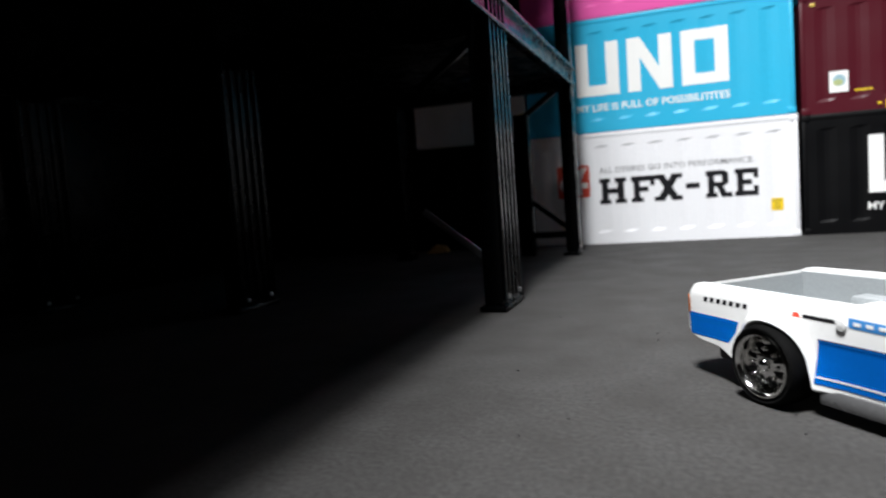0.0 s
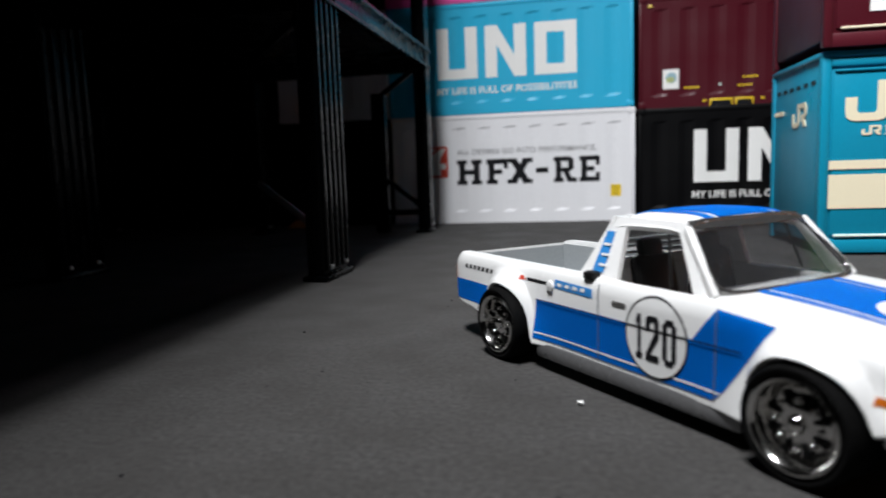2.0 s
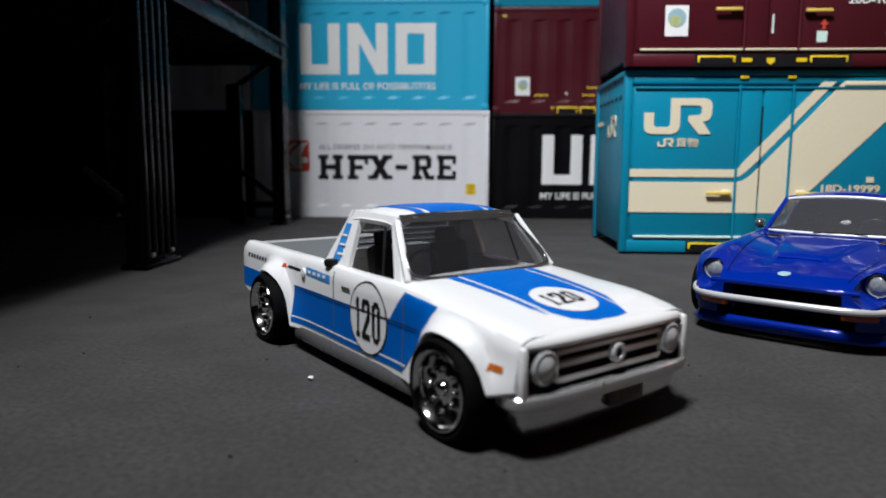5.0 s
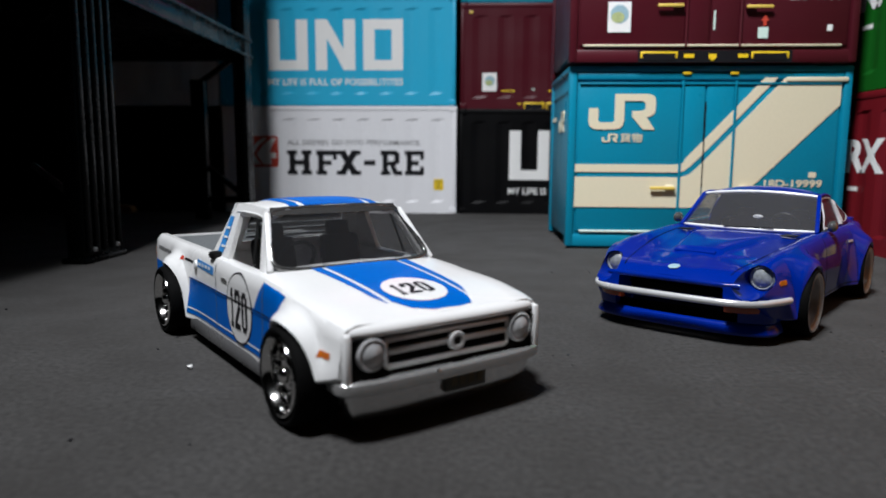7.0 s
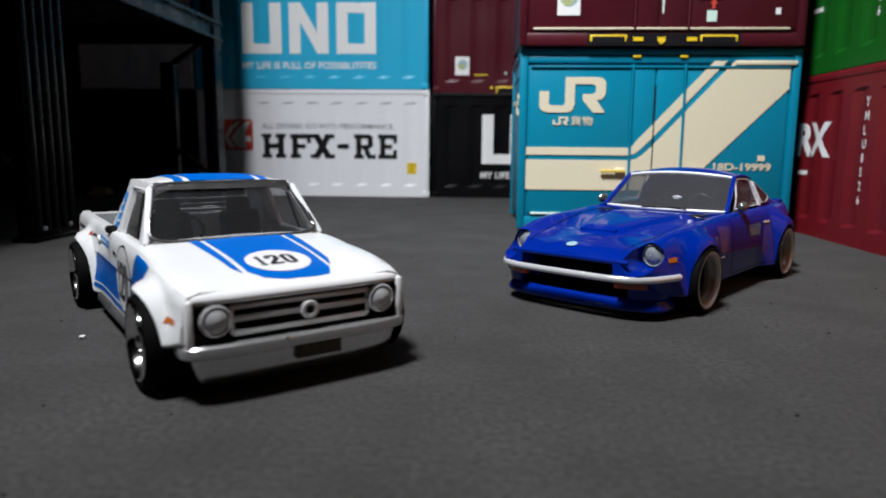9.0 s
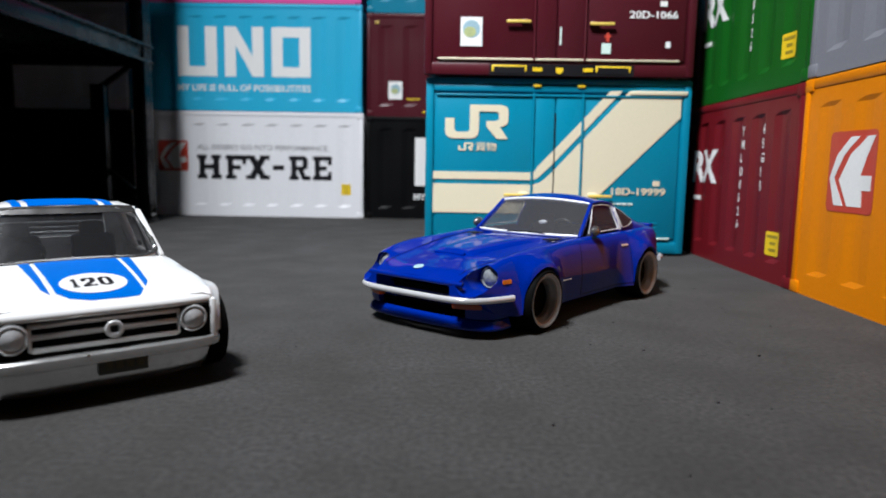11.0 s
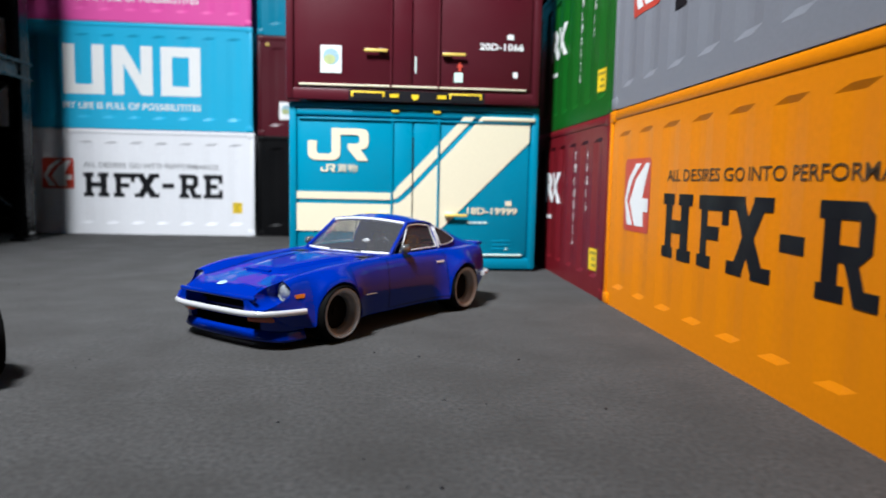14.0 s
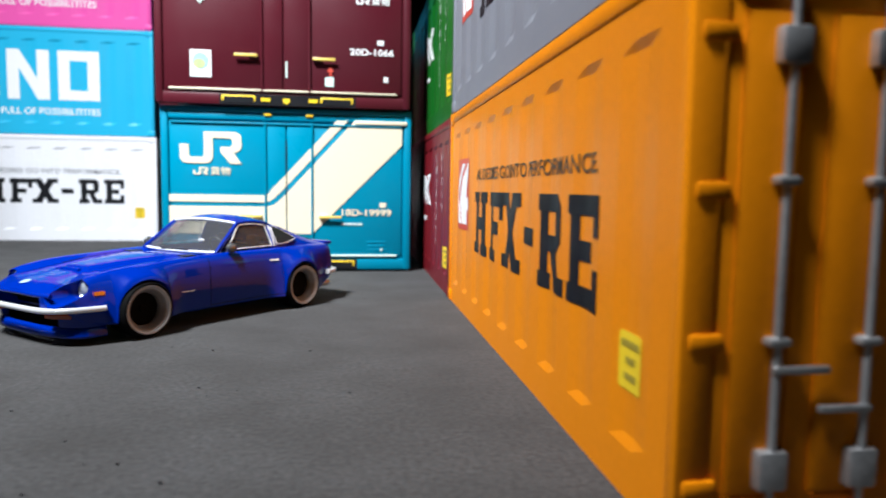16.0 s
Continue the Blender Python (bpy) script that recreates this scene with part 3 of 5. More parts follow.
    for ob in hook_mark(th, 0, 1.60, 0.58, M_CREAM, "end_mark", "pale hooked and looped bands on the end wall"):
        ob.matrix_local = turn
    for x, w in ((-0.94, 0.16), (-0.76, 0.10), (-0.63, 0.22)):
        part("print_bar", plate([(x, 1.80), (x + w, 1.80), (x + w, 1.86), (x, 1.86)], -0.006, 0.004), M_CREAM, th).matrix_local = turn
    return th


def maroon_container(where, size, label, group):
    L, D, H = size
    th = short_container("railway_container", where, size, M_MAROON, M_CREAM, label, group)
    lever(th, 1.46, 0.72, -1, M_INK_Y)
    lever(th, 2.26, 0.70, 1, M_INK_Y)
    st = part("sticker", plate([(0.49, 0.39), (0.79, 0.39), (0.79, 0.78), (0.49, 0.78)], -0.004, 0.005), M_INK_W, th, "white sticker with a blue and green disc")
    part("disc", plate([(0.64 + 0.12 * math.cos(a * math.tau / 20), 0.62 + 0.12 * math.sin(a * math.tau / 20)) for a in range(20)], -0.006, 0), M_PALEBLUE, st, "pale blue disc")
    part("disc", plate([(0.62 + 0.085 * math.cos(a * math.tau / 20), 0.58 + 0.07 * math.sin(a * math.tau / 20)) for a in range(20)], -0.008, 0), M_LEAF, st, "green blot")
    part("number", shifted(letters("20D-1066", 0.10, 0.66, bold=0.02), 2.81, 0, 0.79), M_INK_W, th, "white running number")
    th.children[-1].location.y = -0.004 * S
    print_block(th, 3.22, 0.95, 0.12, 0.07, M_INK_W, 1)
    print_block(th, 3.32, 0.40, 0.08, 0.08, M_INK_W, 1)
    print_block(th, 2.44, 0.31, 0.16, 0.14, M_PALE, 1)
    part("red_mark", plate([(2.5, 0.47), (2.54, 0.47), (2.54, 0.53), (2.57, 0.53), (2.52, 0.6), (2.47, 0.53), (2.5, 0.53)], -0.012, 0), M_INK_R, th, "small red arrow")
    hook_mark(th, 2.90, 1.54, 0.20, M_INK_W, "small_mark", "small white hooked and looped bands")
    part("sign", shifted(letters("貨物", 0.115, 0.27, bold=0.01), 3.13, -0.004, 1.54), M_INK_W, th, "small white writing")
    hook_mark(th, 2.60, 1.76, 0.82, M_INK_W)
    print_block(th, 1.86, 0.42, 0.03, 0.24, M_PALE, 1)
    part("diamond", plate([(0.56, 1.52), (0.64, 1.60), (0.72, 1.52), (0.64, 1.44)], -0.004, 0.004), M_PALE, th, "pale diamond outline")
    part("diamond", plate([(0.59, 1.52), (0.64, 1.57), (0.69, 1.52), (0.64, 1.47)], -0.006, 0.004), M_MAROON, th)
    return th


BACK = "containers stacked along the back"
RIGHT = "containers stacked along the right side"
slab_container("shipping_container", (-3.22, 14.895, 0), 0, (5.32, 2.2, 2.40), M_WHITE, "white metal shipping container with black slab lettering, standing on the mat", BACK)
square_container("shipping_container", (-3.23, 14.895, 2.415), 0, (5.30, 2.2, 2.38), M_CYAN, "cyan shipping container with white square lettering, on a white container", BACK)
square_container("shipping_container", (-3.25, 14.895, 4.81), 0, (5.30, 2.2, 2.38), M_PINK, "pink shipping container with white lettering, on a cyan container", BACK)
square_container("shipping_container", (2.19, 14.92, 0), 0, (5.30, 2.2, 2.34), M_BLACK, "black shipping container with white square lettering, standing on the mat", BACK)
pocket_container((2.20, 14.93, 2.345), (5.30, 2.2, 2.28), "maroon shipping container with yellow fork pockets, on a black container", BACK)
container("shipping_container", (2.20, 14.93, 4.64), 0, (5.30, 2.2, 2.38), M_TEAL, "plain teal shipping container, on a maroon container", group=BACK)
# outermost pair added only to cover the bare wall with black
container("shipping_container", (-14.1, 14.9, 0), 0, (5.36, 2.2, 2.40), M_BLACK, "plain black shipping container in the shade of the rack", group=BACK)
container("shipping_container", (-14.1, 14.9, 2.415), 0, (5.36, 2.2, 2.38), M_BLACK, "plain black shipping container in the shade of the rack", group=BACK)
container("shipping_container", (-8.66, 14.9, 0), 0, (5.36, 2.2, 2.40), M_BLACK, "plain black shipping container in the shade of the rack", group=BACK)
# added black box where nothing but darkness shows
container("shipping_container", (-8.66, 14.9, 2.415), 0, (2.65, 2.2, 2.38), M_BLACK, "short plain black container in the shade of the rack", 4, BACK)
container("shipping_container", (-5.93, 14.9, 2.415), 0, (2.62, 2.2, 2.38), M_WHITE, "short plain white container in the shade of the rack", 4, BACK)
teal_container((3.80, 9.02, 0.03), (3.72, 2.1, 2.46), "teal railway container with cream diagonal bands, standing on the mat", "railway containers in the middle stack")
maroon_container((3.77, 8.92, 2.51), (3.72, 2.1, 2.5), "maroon railway container with yellow levers, stacked on a teal one", "railway containers in the middle stack")
# the right-hand row faces -x: local x runs towards -y
slab_container("shipping_container", (7.79, 6.40, 0), -90, (5.68, 2.2, 2.175), M_ORANGE, "orange-yellow shipping container with black slab lettering, standing on the mat", RIGHT, True, (1.55, 0.715, 3.29, 0.57), (1.59, 1.395, 3.2, 0.10), (0.49, 0.885, 0.74), (5.12, 0.46))
slab_container("shipping_container", (7.80, 6.40, 2.19), -90, (5.68, 2.2, 2.175), M_GREY, "light grey shipping container, stacked on an orange one", RIGHT, False, (1.55, 0.715, 3.29, 0.57), (1.59, 1.395, 3.2, 0.10), (0.49, 0.885, 0.74), (5.12, 0.46))
code_container("shipping_container", (7.79, 11.90, 0), -90, (5.45, 2.2, 2.16), M_RED, "dark red shipping container with white codes, standing on the mat", RIGHT)
code_container("shipping_container", (7.81, 11.90, 2.175), -90, (5.45, 2.2, 2.16), M_GREEN, "green shipping container with white codes, stacked on a red one", RIGHT)

# ---- black steel rack ----


def rack():
    th = thing("storage_rack", -3.8, 7.0, 0, 0, "black steel rack with ribbed posts and closed deck, in shade", "rack")
    ox, oy = -3.8, 7.0

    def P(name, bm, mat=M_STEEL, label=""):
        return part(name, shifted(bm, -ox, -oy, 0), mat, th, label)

    def post(x, y0, y1, top):
        ribs = []
        bm = box(x - 0.12, x + 0.10, y0, y1, 0.05, top, 0.02)
        n = 5
        for k in range(n):
            y = y0 + 0.07 + k * (y1 - y0 - 0.14) / (n - 1)
            ribs.append(box(x + 0.098, x + 0.13, y - 0.045, y + 0.045, 0.12, top, 0.012))
        P("post", bm, M_STEEL, "ribbed black post")
        for r in ribs:
            P("rib", r)
        foot = box(x - 0.17, x + 0.15, y0 - 0.06, y1 + 0.05, 0.0, 0.07, 0.025)
        P("foot", foot)
        for yy in (y0 + 0.15, y1 - 0.15):
            P("bolt", box(x + 0.12, x + 0.15, yy - 0.025, yy + 0.025, 0.13, 0.18, 0.008), M_ZINC, "bare bolt head")

    # far bay and top storey are added to shade the left side
    for x in (-2.06, -5.55, -9.1):
        post(x, 0.3, 1.1, 9.7)
        post(x, 7.15, 7.95, 9.7)
        post(x, 12.75, 13.15, 9.7)
    # decks with edge beams; the unseen top one is added to shade the mat
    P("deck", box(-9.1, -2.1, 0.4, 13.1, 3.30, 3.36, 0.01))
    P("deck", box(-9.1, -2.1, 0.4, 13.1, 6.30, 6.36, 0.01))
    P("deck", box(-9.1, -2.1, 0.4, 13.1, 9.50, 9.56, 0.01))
    for x in (-1.99, -9.1):
        for z in (3.18, 6.2, 9.4):
            bm = box(x - 0.06, x + 0.04, 0.3, 13.16, z, z + 0.36, 0.02)
            box(x - 0.06, x + 0.10, 0.3, 13.16, z + 0.30, z + 0.36, 0.015, bm)
            box(x - 0.06, x + 0.10, 0.3, 13.16, z, z + 0.05, 0.015, bm)
            P("edge_beam", bm, M_STEEL, "black steel channel beam")
    for y in (0.6, 7.5, 12.95):
        for z in (3.12,):
            P("cross_beam", box(-9.1, -2.1, y - 0.12, y + 0.12, z, z + 0.3, 0.02))
    # these two sheets are added to block light under the decks
    P("side_panel", box(-9.3, -9.22, 0.3, 13.2, 0.05, 6.5, 0.01), M_STEEL, "added black sheet blocking light on the far side")
    P("end_panel", box(-9.2, -2.2, 0.15, 0.22, 0.05, 6.5, 0.01), M_STEEL, "added black sheet blocking light at the near end")
    # braces
    P("brace", beam((-2.16, 12.95, 3.2), (-3.02, 12.95, 2.62), 0.10, 0.10, 0.015))
    P("brace", beam((-2.86, 12.95, 1.08), (-2.10, 12.95, 0.48), 0.10, 0.10, 0.015))
    P("brace_post", box(-3.08, -2.80, 12.85, 13.05, 0.0, 2.75, 0.02))
    P("brace_bar", box(-3.08, -2.1, 12.88, 13.02, 0.34, 0.46, 0.02))
    P("brace", beam((-3.24, 8.2, 1.14), (-2.2, 8.2, 0.32), 0.05, 0.09, 0.012), M_ZINC, "bare metal brace")
    P("brace", beam((-2.16, 7.7, 3.2), (-3.0, 7.7, 2.6), 0.10, 0.10, 0.015))


rack()
tagged(part("card_scrap", shifted(plate([(0, 0), (0.5, 0.0), (0.42, 0.14), (0.18, 0.17)], -0.2, 0.2), 0, 0, 0), M_TAN), "scrap of tan card lying on the mat", "card")
bpy.data.objects["card_scrap"].matrix_world = pose(-5.65 * S, 14.4 * S, 0.001 * S, 0, 0, 12)


def crumbs():
    rng = random.Random(5)
    shades = (M_INK_W, M_INK_K, M_TAN)
    spots = [(0.869, 3.429, 0.02, 0)] + [(rng.uniform(-1.5, 7), rng.uniform(1.2, 9), rng.uniform(0.003, 0.010), 1) for _ in range(150)]
    for x, y, r, k in spots:
        bm = bmesh.new()
        bmesh.ops.create_icosphere(bm, subdivisions=1, radius=r)
        for v in bm.verts:
            v.co = Vector((v.co.x * rng.uniform(0.7, 1.4), v.co.y * rng.uniform(0.7, 1.4), v.co.z * 0.6))
        low = min(v.co.z for v in bm.verts)
        ob = tagged(part("crumb", shifted(bm, 0, 0, -low), shades[k]), ("white", "black", "tan")[k] + " crumb of dirt lying on the mat", "crumb", "crumbs on the mat")
        ob.location = su((x, y, 0))


crumbs()

# ---- toy cars: x forward, y to the car's left, z up from the mat ----
M_CARWHITE = material("white_car_enamel", (0.86, 0.86, 0.85), 0.28, vary=0.02, coat=0.4, stain_scale=0.6, rough_vary=0.05)
M_CARBLUE = material("blue_car_print", (0.0, 0.112, 0.49), 0.45, vary=0.04, coat=0.06, specular=0.04, rough_vary=0.05)
M_NAVY = material("deep_blue_car_enamel", (0.0, 0.017, 0.245), 0.40, vary=0.05, coat=0.66, specular=0.03, rough_vary=0.04, stain_scale=0.8)
M_NAVY.node_tree.nodes["Principled BSDF"].inputs["Coat IOR"].default_value = 1.45
M_CHROME = material("chrome", (0.80, 0.79, 0.77), 0.10, metal=1.0, vary=0.04, rough_vary=0.04)
M_SATIN = material("satin_silver", (0.72, 0.72, 0.71), 0.20, metal=0.75, vary=0.12)
M_APRON = material("dull_chrome", (0.72, 0.71, 0.70), 0.20, metal=0.95, vary=0.15)
M_SILVERPAINT = material("silver_paint", (0.62, 0.62, 0.62), 0.35, metal=0.12, vary=0.08)
M_SILL = material("dull_silver_sill", (0.24, 0.24, 0.245), 0.3, metal=0.5, vary=0.12)
M_TYRE = material("tyre_rubber", (0.0025, 0.0025, 0.0025), 0.8, vary=0.2, specular=0.08)
M_TRIM = material("black_trim", (0.008, 0.008, 0.008), 0.4, vary=0.2, specular=0.25)
M_BEDGREY = material("grey_bed_plastic", (0.30, 0.32, 0.33), 0.45, vary=0.08)
M_BRONZE = material("bronze_grey_rim", (0.44, 0.475, 0.50), 0.34, metal=0.15, vary=0.08)
M_GUNMETAL = material("dark_bronze_rim", (0.22, 0.22, 0.22), 0.36, metal=0.2, vary=0.1)
M_REDAMBER = material("red_amber_lens", (0.30, 0.045, 0.012), 0.2, vary=0.05, coat=0.4)
M_CABIN = material("grey_cabin_plastic", (0.10, 0.10, 0.105), 0.5, vary=0.15)
M_AMBER = material("amber_lens", (0.62, 0.15, 0.015), 0.2, vary=0.05, coat=0.5)
M_BROWN = material("brown_seat", (0.06, 0.021, 0.012), 0.5, vary=0.1)
M_HEAD = material("grey_lamp_lens", (0.46, 0.465, 0.47), 0.25, metal=0.05, vary=0.15)
M_LENS = material("lamp_lens", (0.27, 0.29, 0.31), 0.18, metal=0.05, vary=0.25, coat=0.8)
M_SEAM = material("grey_seam_line", (0.10, 0.11, 0.14), 0.5, vary=0.1)
M_NAVY.node_tree.nodes["Principled BSDF"].inputs["Coat Roughness"].default_value = 0.05
M_PLATEK = material("dark_plate", (0.02, 0.02, 0.008), 0.4, vary=0.1)
M_GOLD = material("dull_yellow_print", (0.045, 0.036, 0.008), 0.5, vary=0.1)
M_SURROUND = material("dark_silver_surround", (0.26, 0.255, 0.25), 0.2, metal=0.85, vary=0.1)
M_GLASS = glass("smoky_glass", (0.76, 0.76, 0.76), 0.12, 0.09, 0.012)
M_GLASSZ = glass("clear_glass", (0.84, 0.85, 0.86), 0.14, 0.10, 0.032)
M_SIDEGLASS = glass("clear_side_glass", (0.78, 0.78, 0.78), 0.08, 0.015, 0.03)


def bump_at(x, c, s):
    return math.exp(-(((x - c) / s) ** 2))


def loft(stations, prof):
    """A closed body: half sections over x, mirrored, with a floor strip and end caps."""
    bm = bmesh.new()
    rings = []
    for x in stations:
        half = prof(x)
        left = [bm.verts.new((x, y, z)) for y, z in half]
        right = [bm.verts.new((x, -y, z)) for y, z in reversed(half[:-1])]
        rings.append(left + right)
    for a, b in zip(rings, rings[1:]):
        n = len(a)
        for k in range(n):
            bm.faces.new((a[k], a[(k + 1) % n], b[(k + 1) % n], b[k]))
    for r in (rings[0], rings[-1]):
        bm.faces.new(r)
    bmesh.ops.recalc_face_normals(bm, faces=bm.faces[:])
    return bm


def swept(plan, section):
    """A closed section (outward offset, height) carried along a line in plan, with capped ends."""
    bm = bmesh.new()
    rings = []
    for i, (x, y) in enumerate(plan):
        (xa, ya), (xb, yb) = plan[max(0, i - 1)], plan[min(len(plan) - 1, i + 1)]
        d = math.hypot(xb - xa, yb - ya)
        nx, ny = (yb - ya) / d, -(xb - xa) / d
        rings.append([bm.verts.new((x + nx * o, y + ny * o, z)) for o, z in section])
    n = len(section)
    for a, b in zip(rings, rings[1:]):
        for k in range(n):
            bm.faces.new((a[k], a[(k + 1) % n], b[(k + 1) % n], b[k]))
    bm.faces.new(rings[0])
    bm.faces.new(rings[-1])
    return bm


def cut_away(bm, cutters):
    """Takes cutter shapes out of a shape for good."""
    def temporary(b):
        bmesh.ops.recalc_face_normals(b, faces=b.faces[:])
        me = bpy.data.meshes.new("shape")
        b.to_mesh(me)
        b.free()
        return new("shape", me)
    ob = temporary(bm)
    for cutter in cutters:
        tool = temporary(cutter)
        mod = ob.modifiers.new("cut", "BOOLEAN")
        mod.operation, mod.object, mod.solver, mod.use_self = "DIFFERENCE", tool, "EXACT", True
        bpy.context.view_layer.update()
        me = bpy.data.meshes.new_from_object(ob.evaluated_get(bpy.context.evaluated_depsgraph_get()))
        ob.modifiers.clear()
        old = ob.data
        ob.data = me
        bpy.data.meshes.remove(old)
        gone = tool.data
        bpy.data.objects.remove(tool)
        bpy.data.meshes.remove(gone)
    out = bmesh.new()
    out.from_mesh(ob.data)
    gone = ob.data
    bpy.data.objects.remove(ob)
    bpy.data.meshes.remove(gone)
    return out


def side_of(prof):
    """The outer half width of a lofted body at x, z."""
    def at(x, z):
        pts = prof(x)
        for (ya, za), (yb, zb) in zip(pts, pts[1:]):
            if za <= z <= zb and zb > za:
                return ya + (yb - ya) * (z - za) / (zb - za)
        return min(pts[:8], key=lambda q: abs(q[1] - z))[0]
    return at


def chop(bm, axis, lo, hi, step):
    n = [0, 0, 0]
    n[axis] = 1
    c = lo
    while c < hi:
        co = [0, 0, 0]
        co[axis] = c
        bmesh.ops.bisect_plane(bm, geom=bm.verts[:] + bm.edges[:] + bm.faces[:], plane_co=co, plane_no=n)
        c += step
    return bm


def drape(bm, side, at, proud=0.004, step=0.05):
    """Lays print given in x and z on a body's side (+1 its left, -1 its right)."""
    xs, zs = [v.co.x for v in bm.verts], [v.co.z for v in bm.verts]
    chop(bm, 0, min(xs) + step / 2, max(xs), step)
    chop(bm, 2, min(zs) + step / 2, max(zs), step)
    for v in bm.verts:
        v.co.y = side * (at(v.co.x, v.co.z) + proud - v.co.y)
    return bm


def wheel(th, x, y, z, radius, width, side, style):
    """A wheel whose outer face lies at y; side: +1 on the car's left."""
    R, w = radius, width
    spoked = style == "spokes"
    barrel = lathe([(0.0, 0.40 * w), (0.62 * R, 0.40 * w), (0.80 * R, 0.36 * w), (0.84 * R, 0.36 * w), (0.84 * R, 0.9 * w), (0.0, 0.9 * w)], 36)
    hub = part("wheel", barrel, M_APRON if spoked else M_TYRE, th, "chrome wheel with dark slots" if spoked else "deep-dish bronze-grey wheel", 40)
    inner = [((0.78 if spoked else 0.84) * R, 0.10 * w), (0.84 * R, 0.03 * w), (0.87 * R, 0.0), (0.91 * R, -0.015 * w), (0.945 * R, 0.01 * w)]
    tyre = lathe(inner + [(0.975 * R, 0.06 * w), (0.992 * R, 0.14 * w), (R, 0.24 * w), (R, 0.82 * w), (0.95 * R, w), (0.72 * R, w)], 48)
    part("tyre", tyre, M_TYRE, hub, "black rubber tyre", 40)
    if spoked:
        Q = 0.93 * R
        lip = lathe([(0.66 * Q, 0.40 * w), (0.70 * Q, 0.18 * w), (0.735 * Q, 0.06 * w), (0.765 * Q, -0.005 * w), (0.81 * Q, -0.035 * w), (0.85 * Q, -0.02 * w), (0.872 * Q, 0.03 * w), (0.875 * Q, 0.12 * w)], 48)
        part("rim_lip", lip, M_CHROME, hub, "chrome rim lip", 40)
        dish = lathe([(0.0, 0.14 * w), (0.22 * Q, 0.15 * w), (0.44 * Q, 0.185 * w), (0.60 * Q, 0.24 * w), (0.68 * Q, 0.34 * w), (0.68 * Q, 0.42 * w), (0.0, 0.42 * w)], 48)
        part("dish", dish, M_CHROME, hub, "chrome wheel face", 60)
        for k in range(8):
            a = (k + 0.5) * math.tau / 8
            pts = [(r * Q * math.cos(a + d), r * Q * math.sin(a + d)) for r, d in ((0.34, -0.10), (0.46, -0.13), (0.58, -0.14), (0.61, 0.0), (0.58, 0.14), (0.46, 0.13), (0.34, 0.10), (0.31, 0.0))]
            part("slot", plate(pts, 0.140 * w, 0.28 * w), M_TYRE, hub)
        for k in range(8):
            a = k * math.tau / 8
            lug = lathe([(0.0, 0.075 * w), (0.035 * Q, 0.085 * w), (0.055 * Q, 0.12 * w), (0.055 * Q, 0.22 * w), (0, 0.22 * w)], 12)
            part("lug", shifted(lug, 0.43 * Q * math.cos(a), 0, 0.43 * Q * math.sin(a)), M_CHROME, hub, "round chrome stud", 50)
        part("hub_cap", lathe([(0.0, 0.01 * w), (0.09 * Q, 0.02 * w), (0.15 * Q, 0.06 * w), (0.18 * Q, 0.13 * w), (0.19 * Q, 0.2 * w), (0, 0.2 * w)], 24), M_CHROME, hub, "chrome hub cap", 40)
    else:
        outer = lathe([(0.72 * R, 0.12 * w), (0.735 * R, 0.05 * w), (0.77 * R, 0.030 * w), (0.80 * R, -0.01 * w), (0.845 * R, -0.015 * w), (0.865 * R, 0.02 * w), (0.865 * R, 0.2 * w)], 48)
        part("rim_flange", outer, M_BRONZE, hub, "pale bronze-grey rim flange", 40)
        lip = lathe([(0.58 * R, 0.36 * w), (0.59 * R, 0.24 * w), (0.62 * R, 0.19 * w), (0.65 * R, 0.17 * w), (0.67 * R, 0.10 * w), (0.70 * R, 0.065 * w), (0.74 * R, 0.05 * w), (0.745 * R, 0.14 * w)], 48)
        part("rim_lip", lip, M_GUNMETAL, hub, "stepped dark bronze-grey rim", 40)
        part("rim_centre", lathe([(0.0, 0.36 * w), (0.10 * R, 0.35 * w), (0.13 * R, 0.39 * w), (0.62 * R, 0.39 * w), (0.62 * R, 0.44 * w), (0, 0.44 * w)], 30), M_TYRE, hub, "black wheel centre", 40)
    hub.matrix_local = Matrix.Translation(su((x, y, z))) @ pose(0, 0, 0, 0, 0, 180 if side > 0 else 0)
    return hub


def ring(r, n=28, cx=0.0, cz=0.0):
    return [(cx + r * math.cos(a * math.tau / n), cz + r * math.sin(a * math.tau / n)) for a in range(n)]


def seat(th, x, y, z, mat, h=0.40):
    s = thing_part(th, "seat", x, y, z)
    part("seat_cushion", box(-0.02, 0.26, -0.15, 0.15, 0.0, 0.10, 0.04), mat, s)
    back = box(-0.05, 0.04, -0.14, 0.14, 0.05, h, 0.04)
    box(-0.04, 0.03, -0.08, 0.08, h - 0.03, h + 0.09, 0.03, back)
    back.transform(pose(0, 0, 0, 0, -14, 0))
    part("backrest", back, mat, s)


def thing_part(th, name, x, y, z):
    o = new(name)
    o.parent = th
    o.location = su((x, y, z))
    o.empty_display_size = 0.1 * S
    return o


